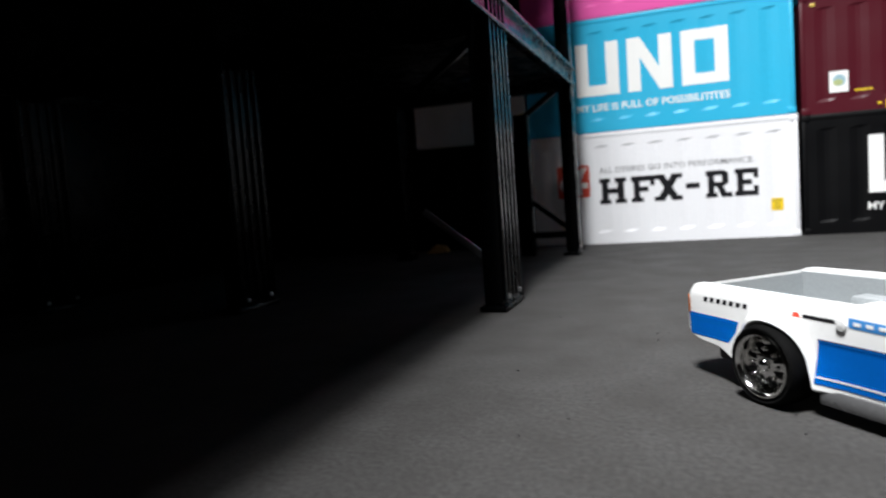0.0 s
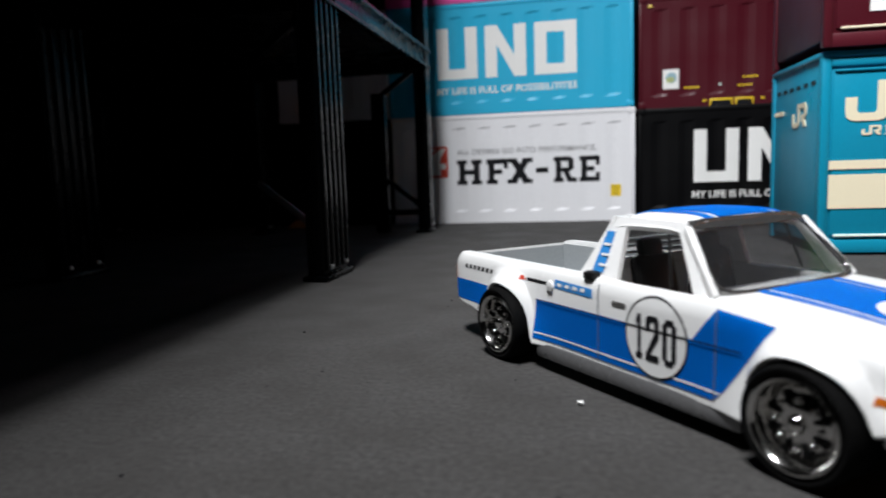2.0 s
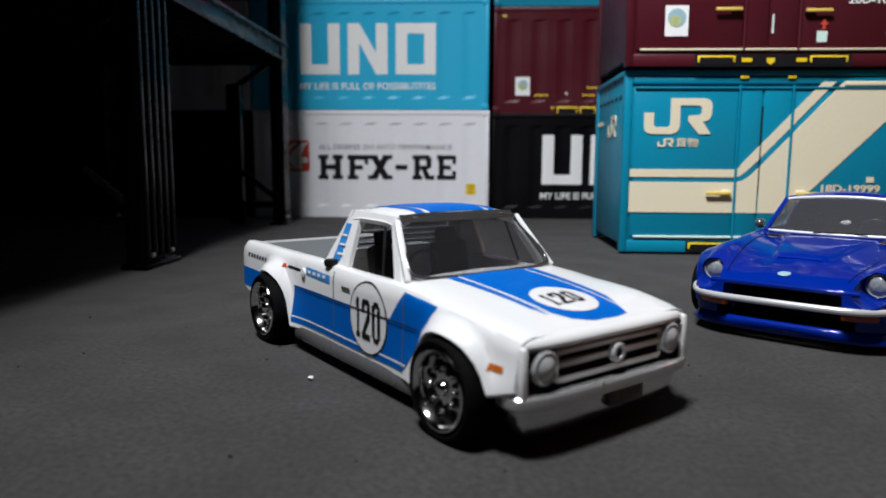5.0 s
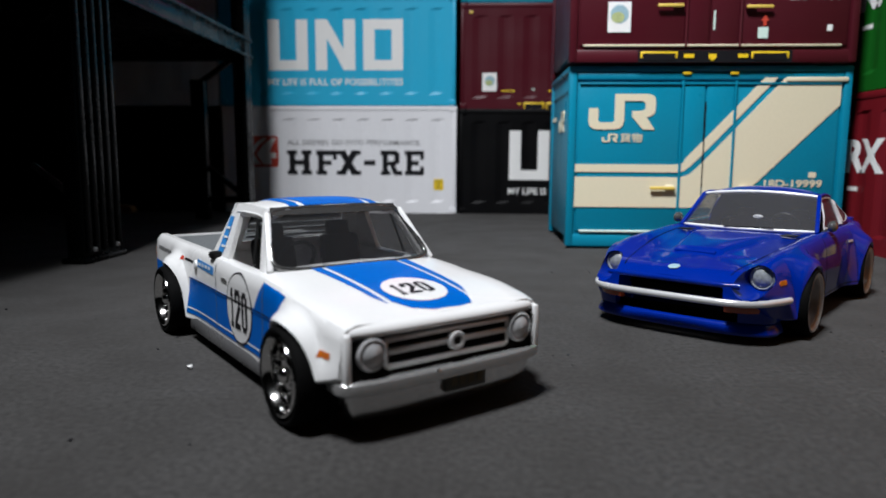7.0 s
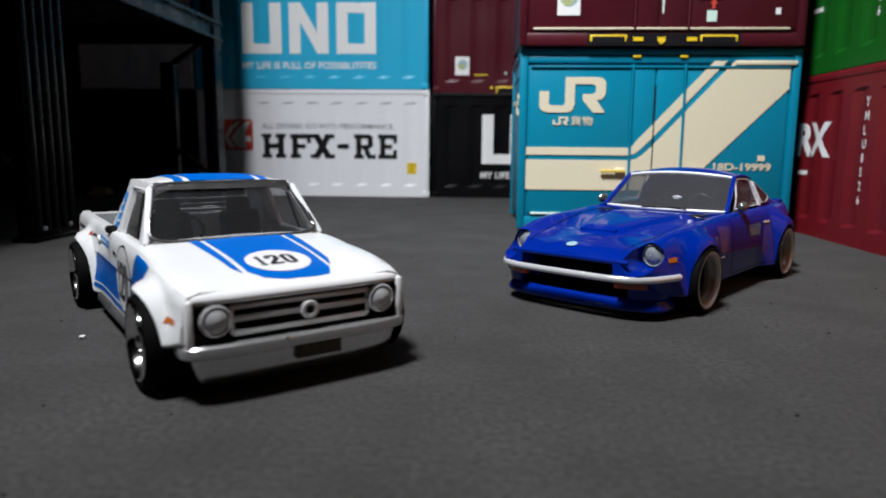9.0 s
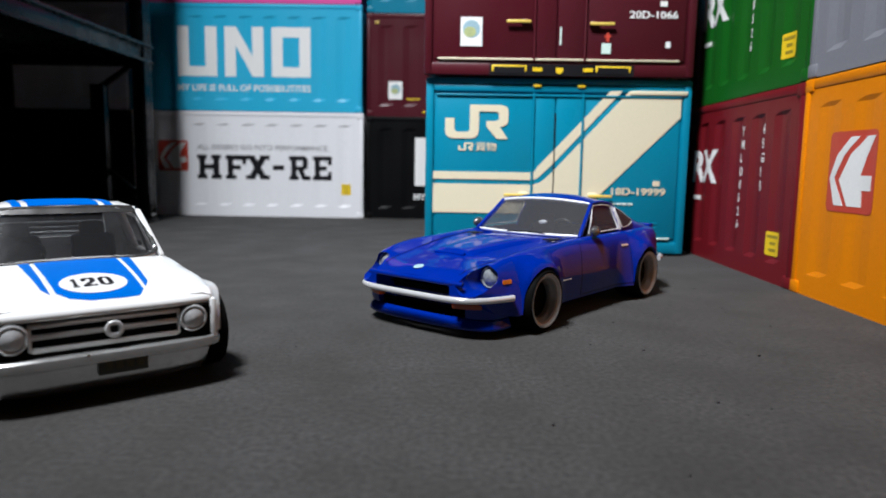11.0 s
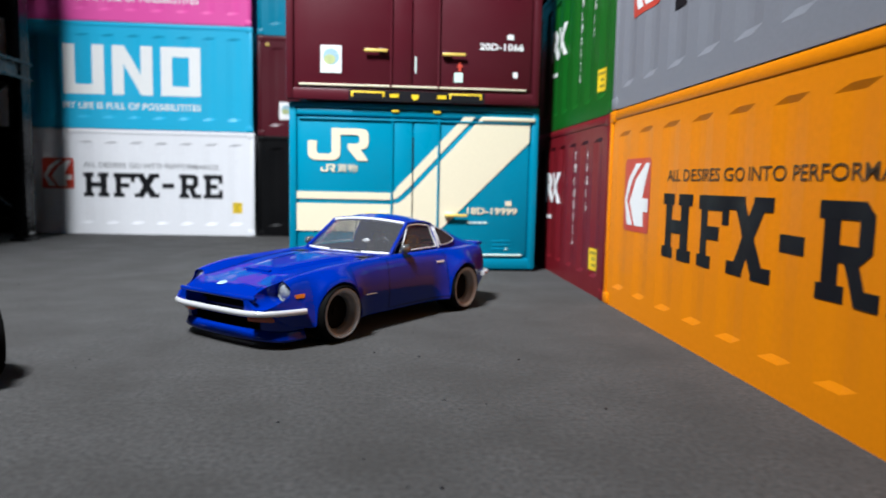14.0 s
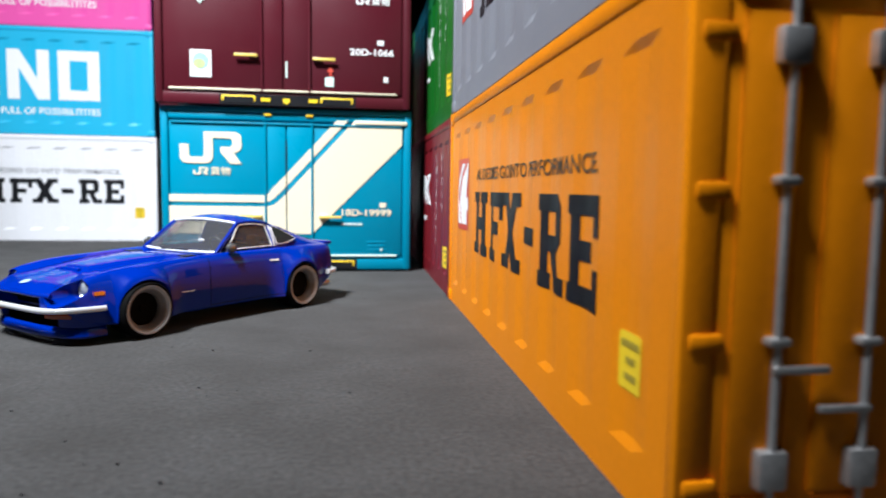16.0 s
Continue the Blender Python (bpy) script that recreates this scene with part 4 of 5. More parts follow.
def block_number(height, width, deep):
    """The race number 120 in tall block figures, standing in x and z, facing -y."""
    one = [[(0.32, 0), (0.70, 0), (0.70, 1), (0.32, 1)], [(0.14, 0), (0.86, 0), (0.86, 0.13), (0.14, 0.13)], [(0.36, 1), (0.36, 0.84), (0.14, 0.72), (0.14, 0.87)]]
    two = [[(0.2, 0.86), (0.8, 0.86), (0.8, 1), (0.2, 1)], [(0.06, 0.66), (0.37, 0.66), (0.37, 0.88), (0.2, 1), (0.06, 0.9)], [(0.63, 0.54), (0.94, 0.52), (0.94, 0.9), (0.8, 1), (0.63, 0.88)], [(0.06, 0.14), (0.36, 0.14), (0.94, 0.53), (0.63, 0.62)], [(0.06, 0), (0.94, 0), (0.94, 0.15), (0.06, 0.15)]]
    nought = [[(0.06, 0.12), (0.37, 0.05), (0.37, 0.95), (0.06, 0.88)], [(0.63, 0.05), (0.94, 0.12), (0.94, 0.88), (0.63, 0.95)], [(0.2, 0.87), (0.8, 0.87), (0.74, 1), (0.26, 1)], [(0.26, 0), (0.74, 0), (0.8, 0.13), (0.2, 0.13)]]
    bm, x = None, 0.0
    cells = ((0.22, one), (0.36, two), (0.36, nought))
    for w, shapes in cells:
        for i, pts in enumerate(shapes):
            bm = plate([((x + px * w) * width, pz * height) for px, pz in pts], -deep - 0.0002 * i, 0.0, bm)
        x += w + 0.03
    return bm


# ---- white pickup ----


def pickup():
    th = thing("pickup_truck", 1.523, 3.864, 0, -51.0, "white toy pickup with blue racing stripes, parked on the mat", "toy car")
    W = curve([-1.87, -1.80, -1.5, -0.4, 0.2, 0.8, 1.3, 1.42], [0.50, 0.535, 0.55, 0.575, 0.585, 0.585, 0.585, 0.565])
    ZS = curve([-1.87, -1.86, -1.835, -1.79, -1.70, -0.4, 0.2, 0.5, 0.9, 1.25, 1.42], [0.50, 0.535, 0.580, 0.612, 0.632, 0.635, 0.625, 0.625, 0.595, 0.556, 0.522])
    ZT = curve([0.45, 0.8, 1.1, 1.3, 1.42], [0.655, 0.628, 0.592, 0.556, 0.528])
    base = curve([-1.87, -1.80, -1.5, -1.3, -0.8, 0.8, 1.3, 1.42], [0.34, 0.27, 0.22, 0.16, 0.145, 0.145, 0.265, 0.30])
    XA, RA, ZA = 1.036, 0.262, 0.225

    def low(x):
        z = base(x)
        for c in (-XA, XA):
            if abs(x - c) < RA:
                z = max(z, ZA + math.sqrt(RA * RA - (x - c) ** 2))
        return z

    def prof(x):
        w, zs, zb = W(x), ZS(x), low(x)
        f = 0.105 * max(bump_at(x, XA, 0.29), bump_at(x, -XA, 0.29))
        h = zs - zb
        out = [(w + f - 0.06, zb), (w + f - 0.01, zb), (w + f, zb + min(0.012, 0.1 * h)), (w + f * 0.8, zb + min(0.06, 0.3 * h)), (w + f * 0.25, zb + max(0.5 * (h - 0.1), 0.5 * h * min(1.0, 0.2 / h))), (w, zb + max(h - 0.09, 0.72 * h)), (w - 0.008, zb + max(h - 0.035, 0.86 * h)), (w - 0.025, zb + max(h - 0.01, 0.95 * h))]
        if x > 0.49:
            zt = ZT(x)
            out += [(w - 0.075, zs + 0.006), (w * 0.72, zs + 0.55 * (zt - zs)), (w * 0.4, zt - 0.005), (0, zt)]
        elif -0.335 < x < 0.48:
            out += [(w - 0.055, zs), (w - 0.10, zs - 0.01), (w - 0.12, 0.40), (0, 0.40)]
        elif -1.80 < x < -0.395:
            out += [(w - 0.035, zs), (w - 0.075, zs), (w - 0.085, 0.36), (0, 0.36)]
        else:
            out += [(w - 0.05, zs), (w * 0.7, zs), (w * 0.4, zs), (0, zs)]
        return out

    marks = [-1.87, -1.862, -1.85, -1.84, -1.801, -1.799, -0.396, -0.394, -0.336, -0.334, 0.479, 0.481, 0.491]
    xs = sorted(set([round(v, 4) for v in np.linspace(-1.83, 1.42, 110)] + marks))
    xs = [x for x in xs if not (0.481 < x < 0.491)]
    body = part("body", loft(xs, prof), M_CARWHITE, th, "white enamelled body", 32)
    side = side_of(prof)
    # bed liner, chassis, sills
    part("bed_liner", box(-1.795, -0.40, -0.455, 0.455, 0.355, 0.372, 0.004), M_BEDGREY, th, "grey load bed floor")
    for s in (-1, 1):
        part("bed_liner", box(-1.79, -0.40, min(s * 0.452, s * 0.468), max(s * 0.452, s * 0.468), 0.36, 0.60), M_BEDGREY, th)
        part("wheel_tub", box(-1.28, -0.80, min(s * 0.30, s * 0.455), max(s * 0.30, s * 0.455), 0.37, 0.50, 0.03), M_BEDGREY, th)
    part("bed_liner", box(-0.412, -0.40, -0.45, 0.45, 0.36, 0.60), M_BEDGREY, th)
    part("bed_liner", box(-1.795, -1.78, -0.45, 0.45, 0.36, 0.59), M_BEDGREY, th)
    part("chassis", box(-1.7, 1.36, -0.40, 0.40, 0.10, 0.34, 0.02), M_TRIM, th)
    for s in (-1, 1):
        part("sill", box(-0.74, 0.74, min(s * 0.40, s * 0.592), max(s * 0.40, s * 0.592), 0.072, 0.175, 0.025), M_SILL, th, "dull silver sill")
    # cab
    def roofz(x, y):
        u, v = abs(y) / 0.445, abs(x - 0.025) / 0.285
        return 0.985 - 0.014 * u * u - 0.062 * u**6 - (0.030 * v**4 if x > 0.025 else 0.062 * v**4)
    roof = grid([[(x, y, roofz(x, y)) for y in np.linspace(-0.44, 0.44, 25)] for x in np.linspace(-0.255, 0.305, 20)])
    solid(roof, 0.03)
    part("roof", roof, M_CARWHITE, th, "", 50)
    for s in (-1, 1):
        sd = plate([(-0.40, 0.60), (0.50, 0.615), (0.27, 0.945), (-0.215, 0.955)], 0.0, 0.03, holes=[[(-0.085, 0.622), (0.430, 0.622), (0.262, 0.892), (0.240, 0.904), (-0.085, 0.906), (-0.105, 0.892)]])
        for v in sd.verts:
            v.co.y = s * (0.535 - (v.co.z - 0.61) * 0.335 - v.co.y)
        cabside = part("cab_side", sd, M_CARWHITE, th)
        part("a_pillar", beam((0.535, s * 0.515, 0.625), (0.295, s * 0.428, 0.922), 0.038, 0.05, 0.015), M_CARWHITE, th)
        part("vent_bar", beam((0.265, s * 0.50, 0.635), (0.195, s * 0.44, 0.885), 0.014, 0.014), M_TRIM, th)
    back = plate([(-0.52, 0.60), (0.52, 0.60), (0.425, 0.955), (-0.425, 0.955)], 0.0, 0.03, holes=[[(-0.36, 0.70), (0.36, 0.70), (0.32, 0.89), (-0.32, 0.89)]])
    for v in back.verts:
        x, y, z = v.co
        v.co = (-0.395 + (z - 0.6) * 0.5 + y, x, z)
    part("cab_back", back, M_CARWHITE, th)
    # glass
    def wind(t, y):
        hw = 0.505 - 0.085 * t
        return (0.545 - 0.27 * t + 0.035 * (1 - (y / hw) ** 2), y, 0.64 + 0.30 * t)
    ws = grid([[wind(t, u * (0.505 - 0.085 * t)) for u in np.linspace(-1, 1, 11)] for t in np.linspace(0, 1, 8)])
    g = part("windscreen", solid(ws, 0.008), M_GLASS, th, "smoky clear plastic windscreen", 60)
    g.visible_shadow = False
    rim = []
    for a in np.linspace(0, math.tau, 49)[:-1]:
        c, d = math.cos(a), math.sin(a)
        t = 0.5 + 0.52 * math.copysign(abs(d) ** 0.28, d)
        rim.append(wind(t, (0.505 - 0.085 * t) * math.copysign(abs(c) ** 0.28, c)))
    part("windscreen_frame", tube(rim, 0.017, 8, None, True), M_SURROUND, th, "dark silver windscreen surround", 60)
    band = grid([[wind(t, u * (0.505 - 0.085 * t)) for u in np.linspace(-0.97, 0.97, 13)] for t in np.linspace(0.90, 1.03, 4)])
    for v in band.verts:
        v.co += Vector((0.010, 0, 0.006))
    part("windscreen_band", solid(band, 0.006), M_SURROUND, th, "dark band along the top of the windscreen", 60)
    rg = plate([(-0.35, 0.70), (0.35, 0.70), (0.31, 0.89), (-0.31, 0.89)], 0.0, 0.006)
    for v in rg.verts:
        x, y, z = v.co
        v.co = (-0.385 + (z - 0.6) * 0.5 + y, x, z)
    part("rear_window", rg, M_GLASS, th).visible_shadow = False
    for z in (0.73, 0.77, 0.81):
        part("guard_bar", tube([(-0.33 + (z - 0.7) * 0.5, -0.33, z), (-0.33 + (z - 0.7) * 0.5, 0.33, z)], 0.010, 6), M_BEDGREY, th)
    # inside
    for y in (-0.23, 0.23):
        seat(th, -0.05, y, 0.40, M_TRIM, 0.35)
    part("dashboard", box(0.30, 0.47, -0.44, 0.44, 0.50, 0.61, 0.03), M_CABIN, th)
    part("steering_wheel", tube([(0.24 + 0.05 * math.sin(a), -0.23 + 0.11 * math.cos(a), 0.65 + 0.10 * math.sin(a)) for a in np.linspace(0, math.tau, 17)[:-1]], 0.011, 6, None, True), M_TRIM, th, "black steering wheel")
    # wheels
    for x in (-XA, XA):
        for s in (-1, 1):
            wheel(th, x, s * 0.692, 0.238, 0.238, 0.24, s, "spokes")
    # nose
    front = []
    for a in np.linspace(-math.pi / 2, math.pi / 2, 37):
        c, d = max(0.0, math.cos(a)), math.sin(a)
        front.append((1.34 + 0.118 * c**0.35, math.copysign(0.556 * abs(d) ** 0.6, d)))
    lip = swept(front, [(-0.16, 0.515), (-0.10, 0.533), (-0.06, 0.531), (-0.030, 0.524), (-0.010, 0.512), (0.001, 0.495), (0.001, 0.482), (-0.006, 0.472), (-0.02, 0.466), (-0.16, 0.466)])
    part("hood_lip", lip, M_CARWHITE, th)
    for s in (-1, 1):
        part("nose_side", box(1.395, 1.450, min(s * 0.526, s * 0.562), max(s * 0.526, s * 0.562), 0.262, 0.496, 0.017), M_CARWHITE, th)
    grille = part("grille", box(1.40, 1.426, -0.535, 0.535, 0.255, 0.485), M_TYRE, th, "black grille panel")
    for z, h in ((0.322, 0.013), (0.390, 0.014), (0.444, 0.011)):
        part("grille_bar", box(1.42, 1.440, -0.345, 0.345, z - h, z + h, 0.004), M_SILVERPAINT, grille, "silver grille bar")
    for y in (-0.352, 0.352):
        part("grille_bar", box(1.42, 1.438, y - 0.008, y + 0.008, 0.317, 0.455, 0.004), M_SILVERPAINT, grille)
    for z in (0.466, 0.268):
        part("grille_rim", box(1.42, 1.442, -0.52, 0.52, z - 0.006, z + 0.006, 0.004), M_TRIM, grille)
    em = lathe([(0.0, 0.010), (0.022, 0.010), (0.026, 0.0), (0.040, 0.0), (0.046, 0.006), (0.046, 0.03), (0, 0.03)], 24)
    em.transform(pose(1.464, 0.022, 0.390, 0, 0, 90))
    part("emblem", em, M_SILVERPAINT, grille, "round silver ring emblem")
    part("emblem_centre", box(1.455, 1.458, 0.004, 0.040, 0.372, 0.408), M_TRIM, grille)
    for s in (-1, 1):
        lamp_ = lathe([(0.0, -0.02), (0.034, -0.016), (0.056, 0.0), (0.066, -0.006), (0.075, 0.0), (0.075, 0.03), (0, 0.03)], 28)
        lamp_.transform(pose(1.447, s * 0.428, 0.394, 0, 0, 90))
        part("headlight", lamp_, M_HEAD, th, "round silver-grey headlight", 40)
    # bumper: curved in plan, leaning in below
    plan = []
    for a in np.linspace(-math.pi / 2, math.pi / 2, 49):
        c, d = max(0.0, math.cos(a)), math.sin(a)
        plan.append((1.315 + 0.168 * c**0.36, math.copysign(0.578 * abs(d) ** 0.55, d)))
    part("bumper", swept(plan, [(-0.05, 0.284), (0.0, 0.286), (0.010, 0.277), (0.012, 0.256), (0.007, 0.232), (-0.006, 0.222), (-0.05, 0.222)]), M_SATIN, th, "silver bumper blade", 40)
    part("apron", swept([(x - 0.010, y * 0.935) for x, y in plan], [(-0.05, 0.226), (-0.006, 0.226), (-0.008, 0.200), (-0.022, 0.150), (-0.048, 0.098), (-0.066, 0.087), (-0.090, 0.098), (-0.095, 0.2)]), M_APRON, th, "silver apron below the bumper", 40)
    pl = part("number_plate", box(1.43, 1.484, -0.065, 0.175, 0.160, 0.270, 0.004), M_PLATEK, th, "black plate with worn yellow print")
    for i in range(4):
        part("print_bar", box(1.483, 1.486, -0.03 + i * 0.05, 0.002 + i * 0.05, 0.185, 0.235), M_GOLD, pl)
    part("bumper_stud", box(1.48, 1.503, -0.125, -0.10, 0.262, 0.284, 0.006), M_CHROME, th)
    # print on both sides
    for s in (-1, 1):
        P = lambda pts, mat, proud=0.004, name="stripe", label="": part(name, drape(plate(pts, 0, 0.0008), s, side, proud * 0.4, 0.025), mat, th, label, 60)
        P([(-0.75, 0.19), (0.60, 0.19), (0.66, 0.25), (0.80, 0.45), (0.885, 0.572), (0.60, 0.596), (0.47, 0.436), (-0.74, 0.432)], M_CARBLUE, 0.008, "stripe", "blue side stripe")
        P([(-0.74, 0.222), (0.63, 0.222), (0.64, 0.232), (-0.74, 0.232)], M_CARWHITE, 0.012)
        P([(-1.80, 0.28), (-1.42, 0.28), (-1.36, 0.35), (-1.33, 0.428), (-1.82, 0.428)], M_CARBLUE)
        P(ring(0.205, 32, 0.25, 0.395), M_TRIM, 0.013, "roundel", "black ring of the roundel")
        P(ring(0.193, 32, 0.25, 0.395), M_CARWHITE, 0.017, "roundel", "white roundel")
        num = block_number(0.225, 0.275, 0.0008)
        if s > 0:
            for v in num.verts:
                v.co.x = 0.27 - v.co.x
        shifted(num, 0.117, 0.0008, 0.275)
        part("race_number", drape(num, s, side, 0.0085, 0.025), M_INK_K, th, "black race number", 60)
        # the fold's shadow, drawn as a thin black line over the print
        P([(-0.74, 0.427), (0.74, 0.431), (0.745, 0.438), (-0.74, 0.434)], M_INK_K, 0.024, "crease", "dark line painted as the shade of the body fold")
        P([(-0.56, 0.525), (-0.22, 0.515), (-0.22, 0.565), (-0.56, 0.575)], M_SKYB, 0.005, "sticker", "light blue sticker")
        for i in range(4):
            P([(-0.53 + i * 0.07, 0.538), (-0.49 + i * 0.07, 0.537), (-0.49 + i * 0.07, 0.556), (-0.53 + i * 0.07, 0.557)], M_CARWHITE, 0.009, "print_bar")
        P([(-0.90, 0.535), (-0.85, 0.535), (-0.87, 0.56), (-0.90, 0.56)], M_INK_R, 0.005, "sticker", "small red sticker")
        P([(-0.84, 0.535), (-0.64, 0.532), (-0.64, 0.55), (-0.84, 0.552)], M_INK_K, 0.005, "print_bar")
        for i in range(7):
            x = -1.66 + i * 0.060
            P([(x, 0.520), (x + 0.034, 0.519), (x + 0.044, 0.548), (x + 0.010, 0.549)], M_INK_K, 0.005, "print_bar")
        P([(-0.06, 0.505), (0.045, 0.505), (0.045, 0.53), (-0.06, 0.53)], M_CHROME, 0.008, "door_handle", "chrome door handle")
        for x in (-0.17, 0.60):
            P([(x, 0.19), (x + 0.007, 0.19), (x + 0.006, 0.60), (x, 0.60)], M_SEAM, 0.0125, "door_seam")
        P([(1.285, 0.378), (1.355, 0.375), (1.355, 0.405), (1.285, 0.408)], M_AMBER, 0.006, "side_marker", "amber side marker")
        P([(-1.855, 0.42), (-1.80, 0.42), (-1.80, 0.52), (-1.852, 0.52)], M_AMBER, 0.008, "side_marker", "amber rear side marker")
        filler = lathe([(0, -0.012), (0.03, -0.008), (0.034, 0.01), (0, 0.01)], 16)
        filler.transform(pose(-0.60, s * 0.575, 0.53, 0, 0, 180 if s > 0 else 0))
        part("fuel_cap", filler, M_CARWHITE, th)
        sp = part("pillar_sticker", None or plate([(0, 0), (0.085, 0.0), (0.105, 0.22), (0.045, 0.22)], 0, 0.004), M_SKYB, th, "light blue pillar sticker")
        for v in sp.data.vertices:
            x, y, z = v.co / S
            zz = z + 0.655
            v.co = su((x - 0.30 + 0.02, s * (0.541 - (zz - 0.61) * 0.335 - y), zz))
        for i in range(3):
            pb = part("print_bar", plate([(0.03, 0), (0.085, 0), (0.085, 0.012), (0.03, 0.012)], 0, 0.004), M_CARWHITE, th)
            for v in pb.data.vertices:
                x, y, z = v.co / S
                zz = z + 0.69 + 0.055 * i
                v.co = su((x - 0.285 + 0.02, s * (0.546 - (zz - 0.61) * 0.335 - y), zz))
        mir = box(-0.30, -0.21, min(s * 0.50, s * 0.585), max(s * 0.50, s * 0.585), 0.61, 0.66, 0.02)
        part("side_mirror", mir, M_TRIM, th, "black side mirror")
    # print on hood and roof
    def top(pts, mat, proud, name="stripe", label=""):
        bm = plate(pts, 0, 0.001)
        for v in bm.verts:
            v.co = (v.co.x, v.co.z, v.co.y)
        chop(bm, 0, 0.55, 1.4, 0.06)
        chop(bm, 1, -0.4, 0.4, 0.08)
        for v in bm.verts:
            v.co.z = hood(v.co.x, v.co.y) + proud * 0.6 + v.co.z
        return part(name, bm, mat, th, label, 60)
    def hood(x, y):
        w, zs, zt = W(x), ZS(x), ZT(x)
        pts = [(0, zt), (w * 0.4, zt - 0.005), (w * 0.72, zs + 0.55 * (zt - zs)), (w - 0.075, zs + 0.006)]
        return max(float(np.interp(abs(y), [p[0] for p in pts], [p[1] for p in pts])), 0.5325 if x > 1.345 else 0.0)
    top([(0.57, -0.225), (1.245, -0.205), (1.335, -0.155), (1.385, -0.06), (1.388, 0.09), (1.372, 0.175), (1.29, 0.212), (0.57, 0.225)], M_CARBLUE, 0.004, "stripe", "broad blue hood stripe")
    for s in (-1, 1):
        top([(0.57, s * 0.250), (1.26, s * 0.232), (1.17, s * 0.264), (0.57, s * 0.305)], M_CARBLUE, 0.004)
    n = 30
    for r, mat, pr in ((0.168, M_CARWHITE, 0.010),):
        top([(1.135 + r * math.sin(a * math.tau / n), r * math.cos(a * math.tau / n) - 0.005) for a in range(n)], mat, pr, "roundel", "hood roundel")
    num = block_number(0.14, 0.215, 0.001)
    for v in num.verts:
        x, y, z = v.co
        px, py = 1.205 - z, x - 0.1225
        v.co = (px, py, hood(px, py) + 0.0082 - y)
    part("race_number", num, M_INK_K, th, "black race number on the hood")
    for y0, y1, mat in ((-0.20, 0.20, M_CARBLUE), (-0.285, -0.235, M_CARBLUE), (0.235, 0.285, M_CARBLUE)):
        bm = grid([[(x, y, roofz(x, y) + 0.005) for y in np.linspace(y0, y1, 6)] for x in np.linspace(-0.24, 0.29, 12)])
        part("stripe", solid(bm, 0.003), mat, th, "blue roof stripe", 60)
    for s in (-1, 1):
        part("tail_lamp", box(-1.872, -1.85, min(s * 0.36, s * 0.50), max(s * 0.36, s * 0.50), 0.42, 0.54, 0.01), M_AMBER, th, "amber and red tail lamp")
    return th


# ---- blue coupe ----


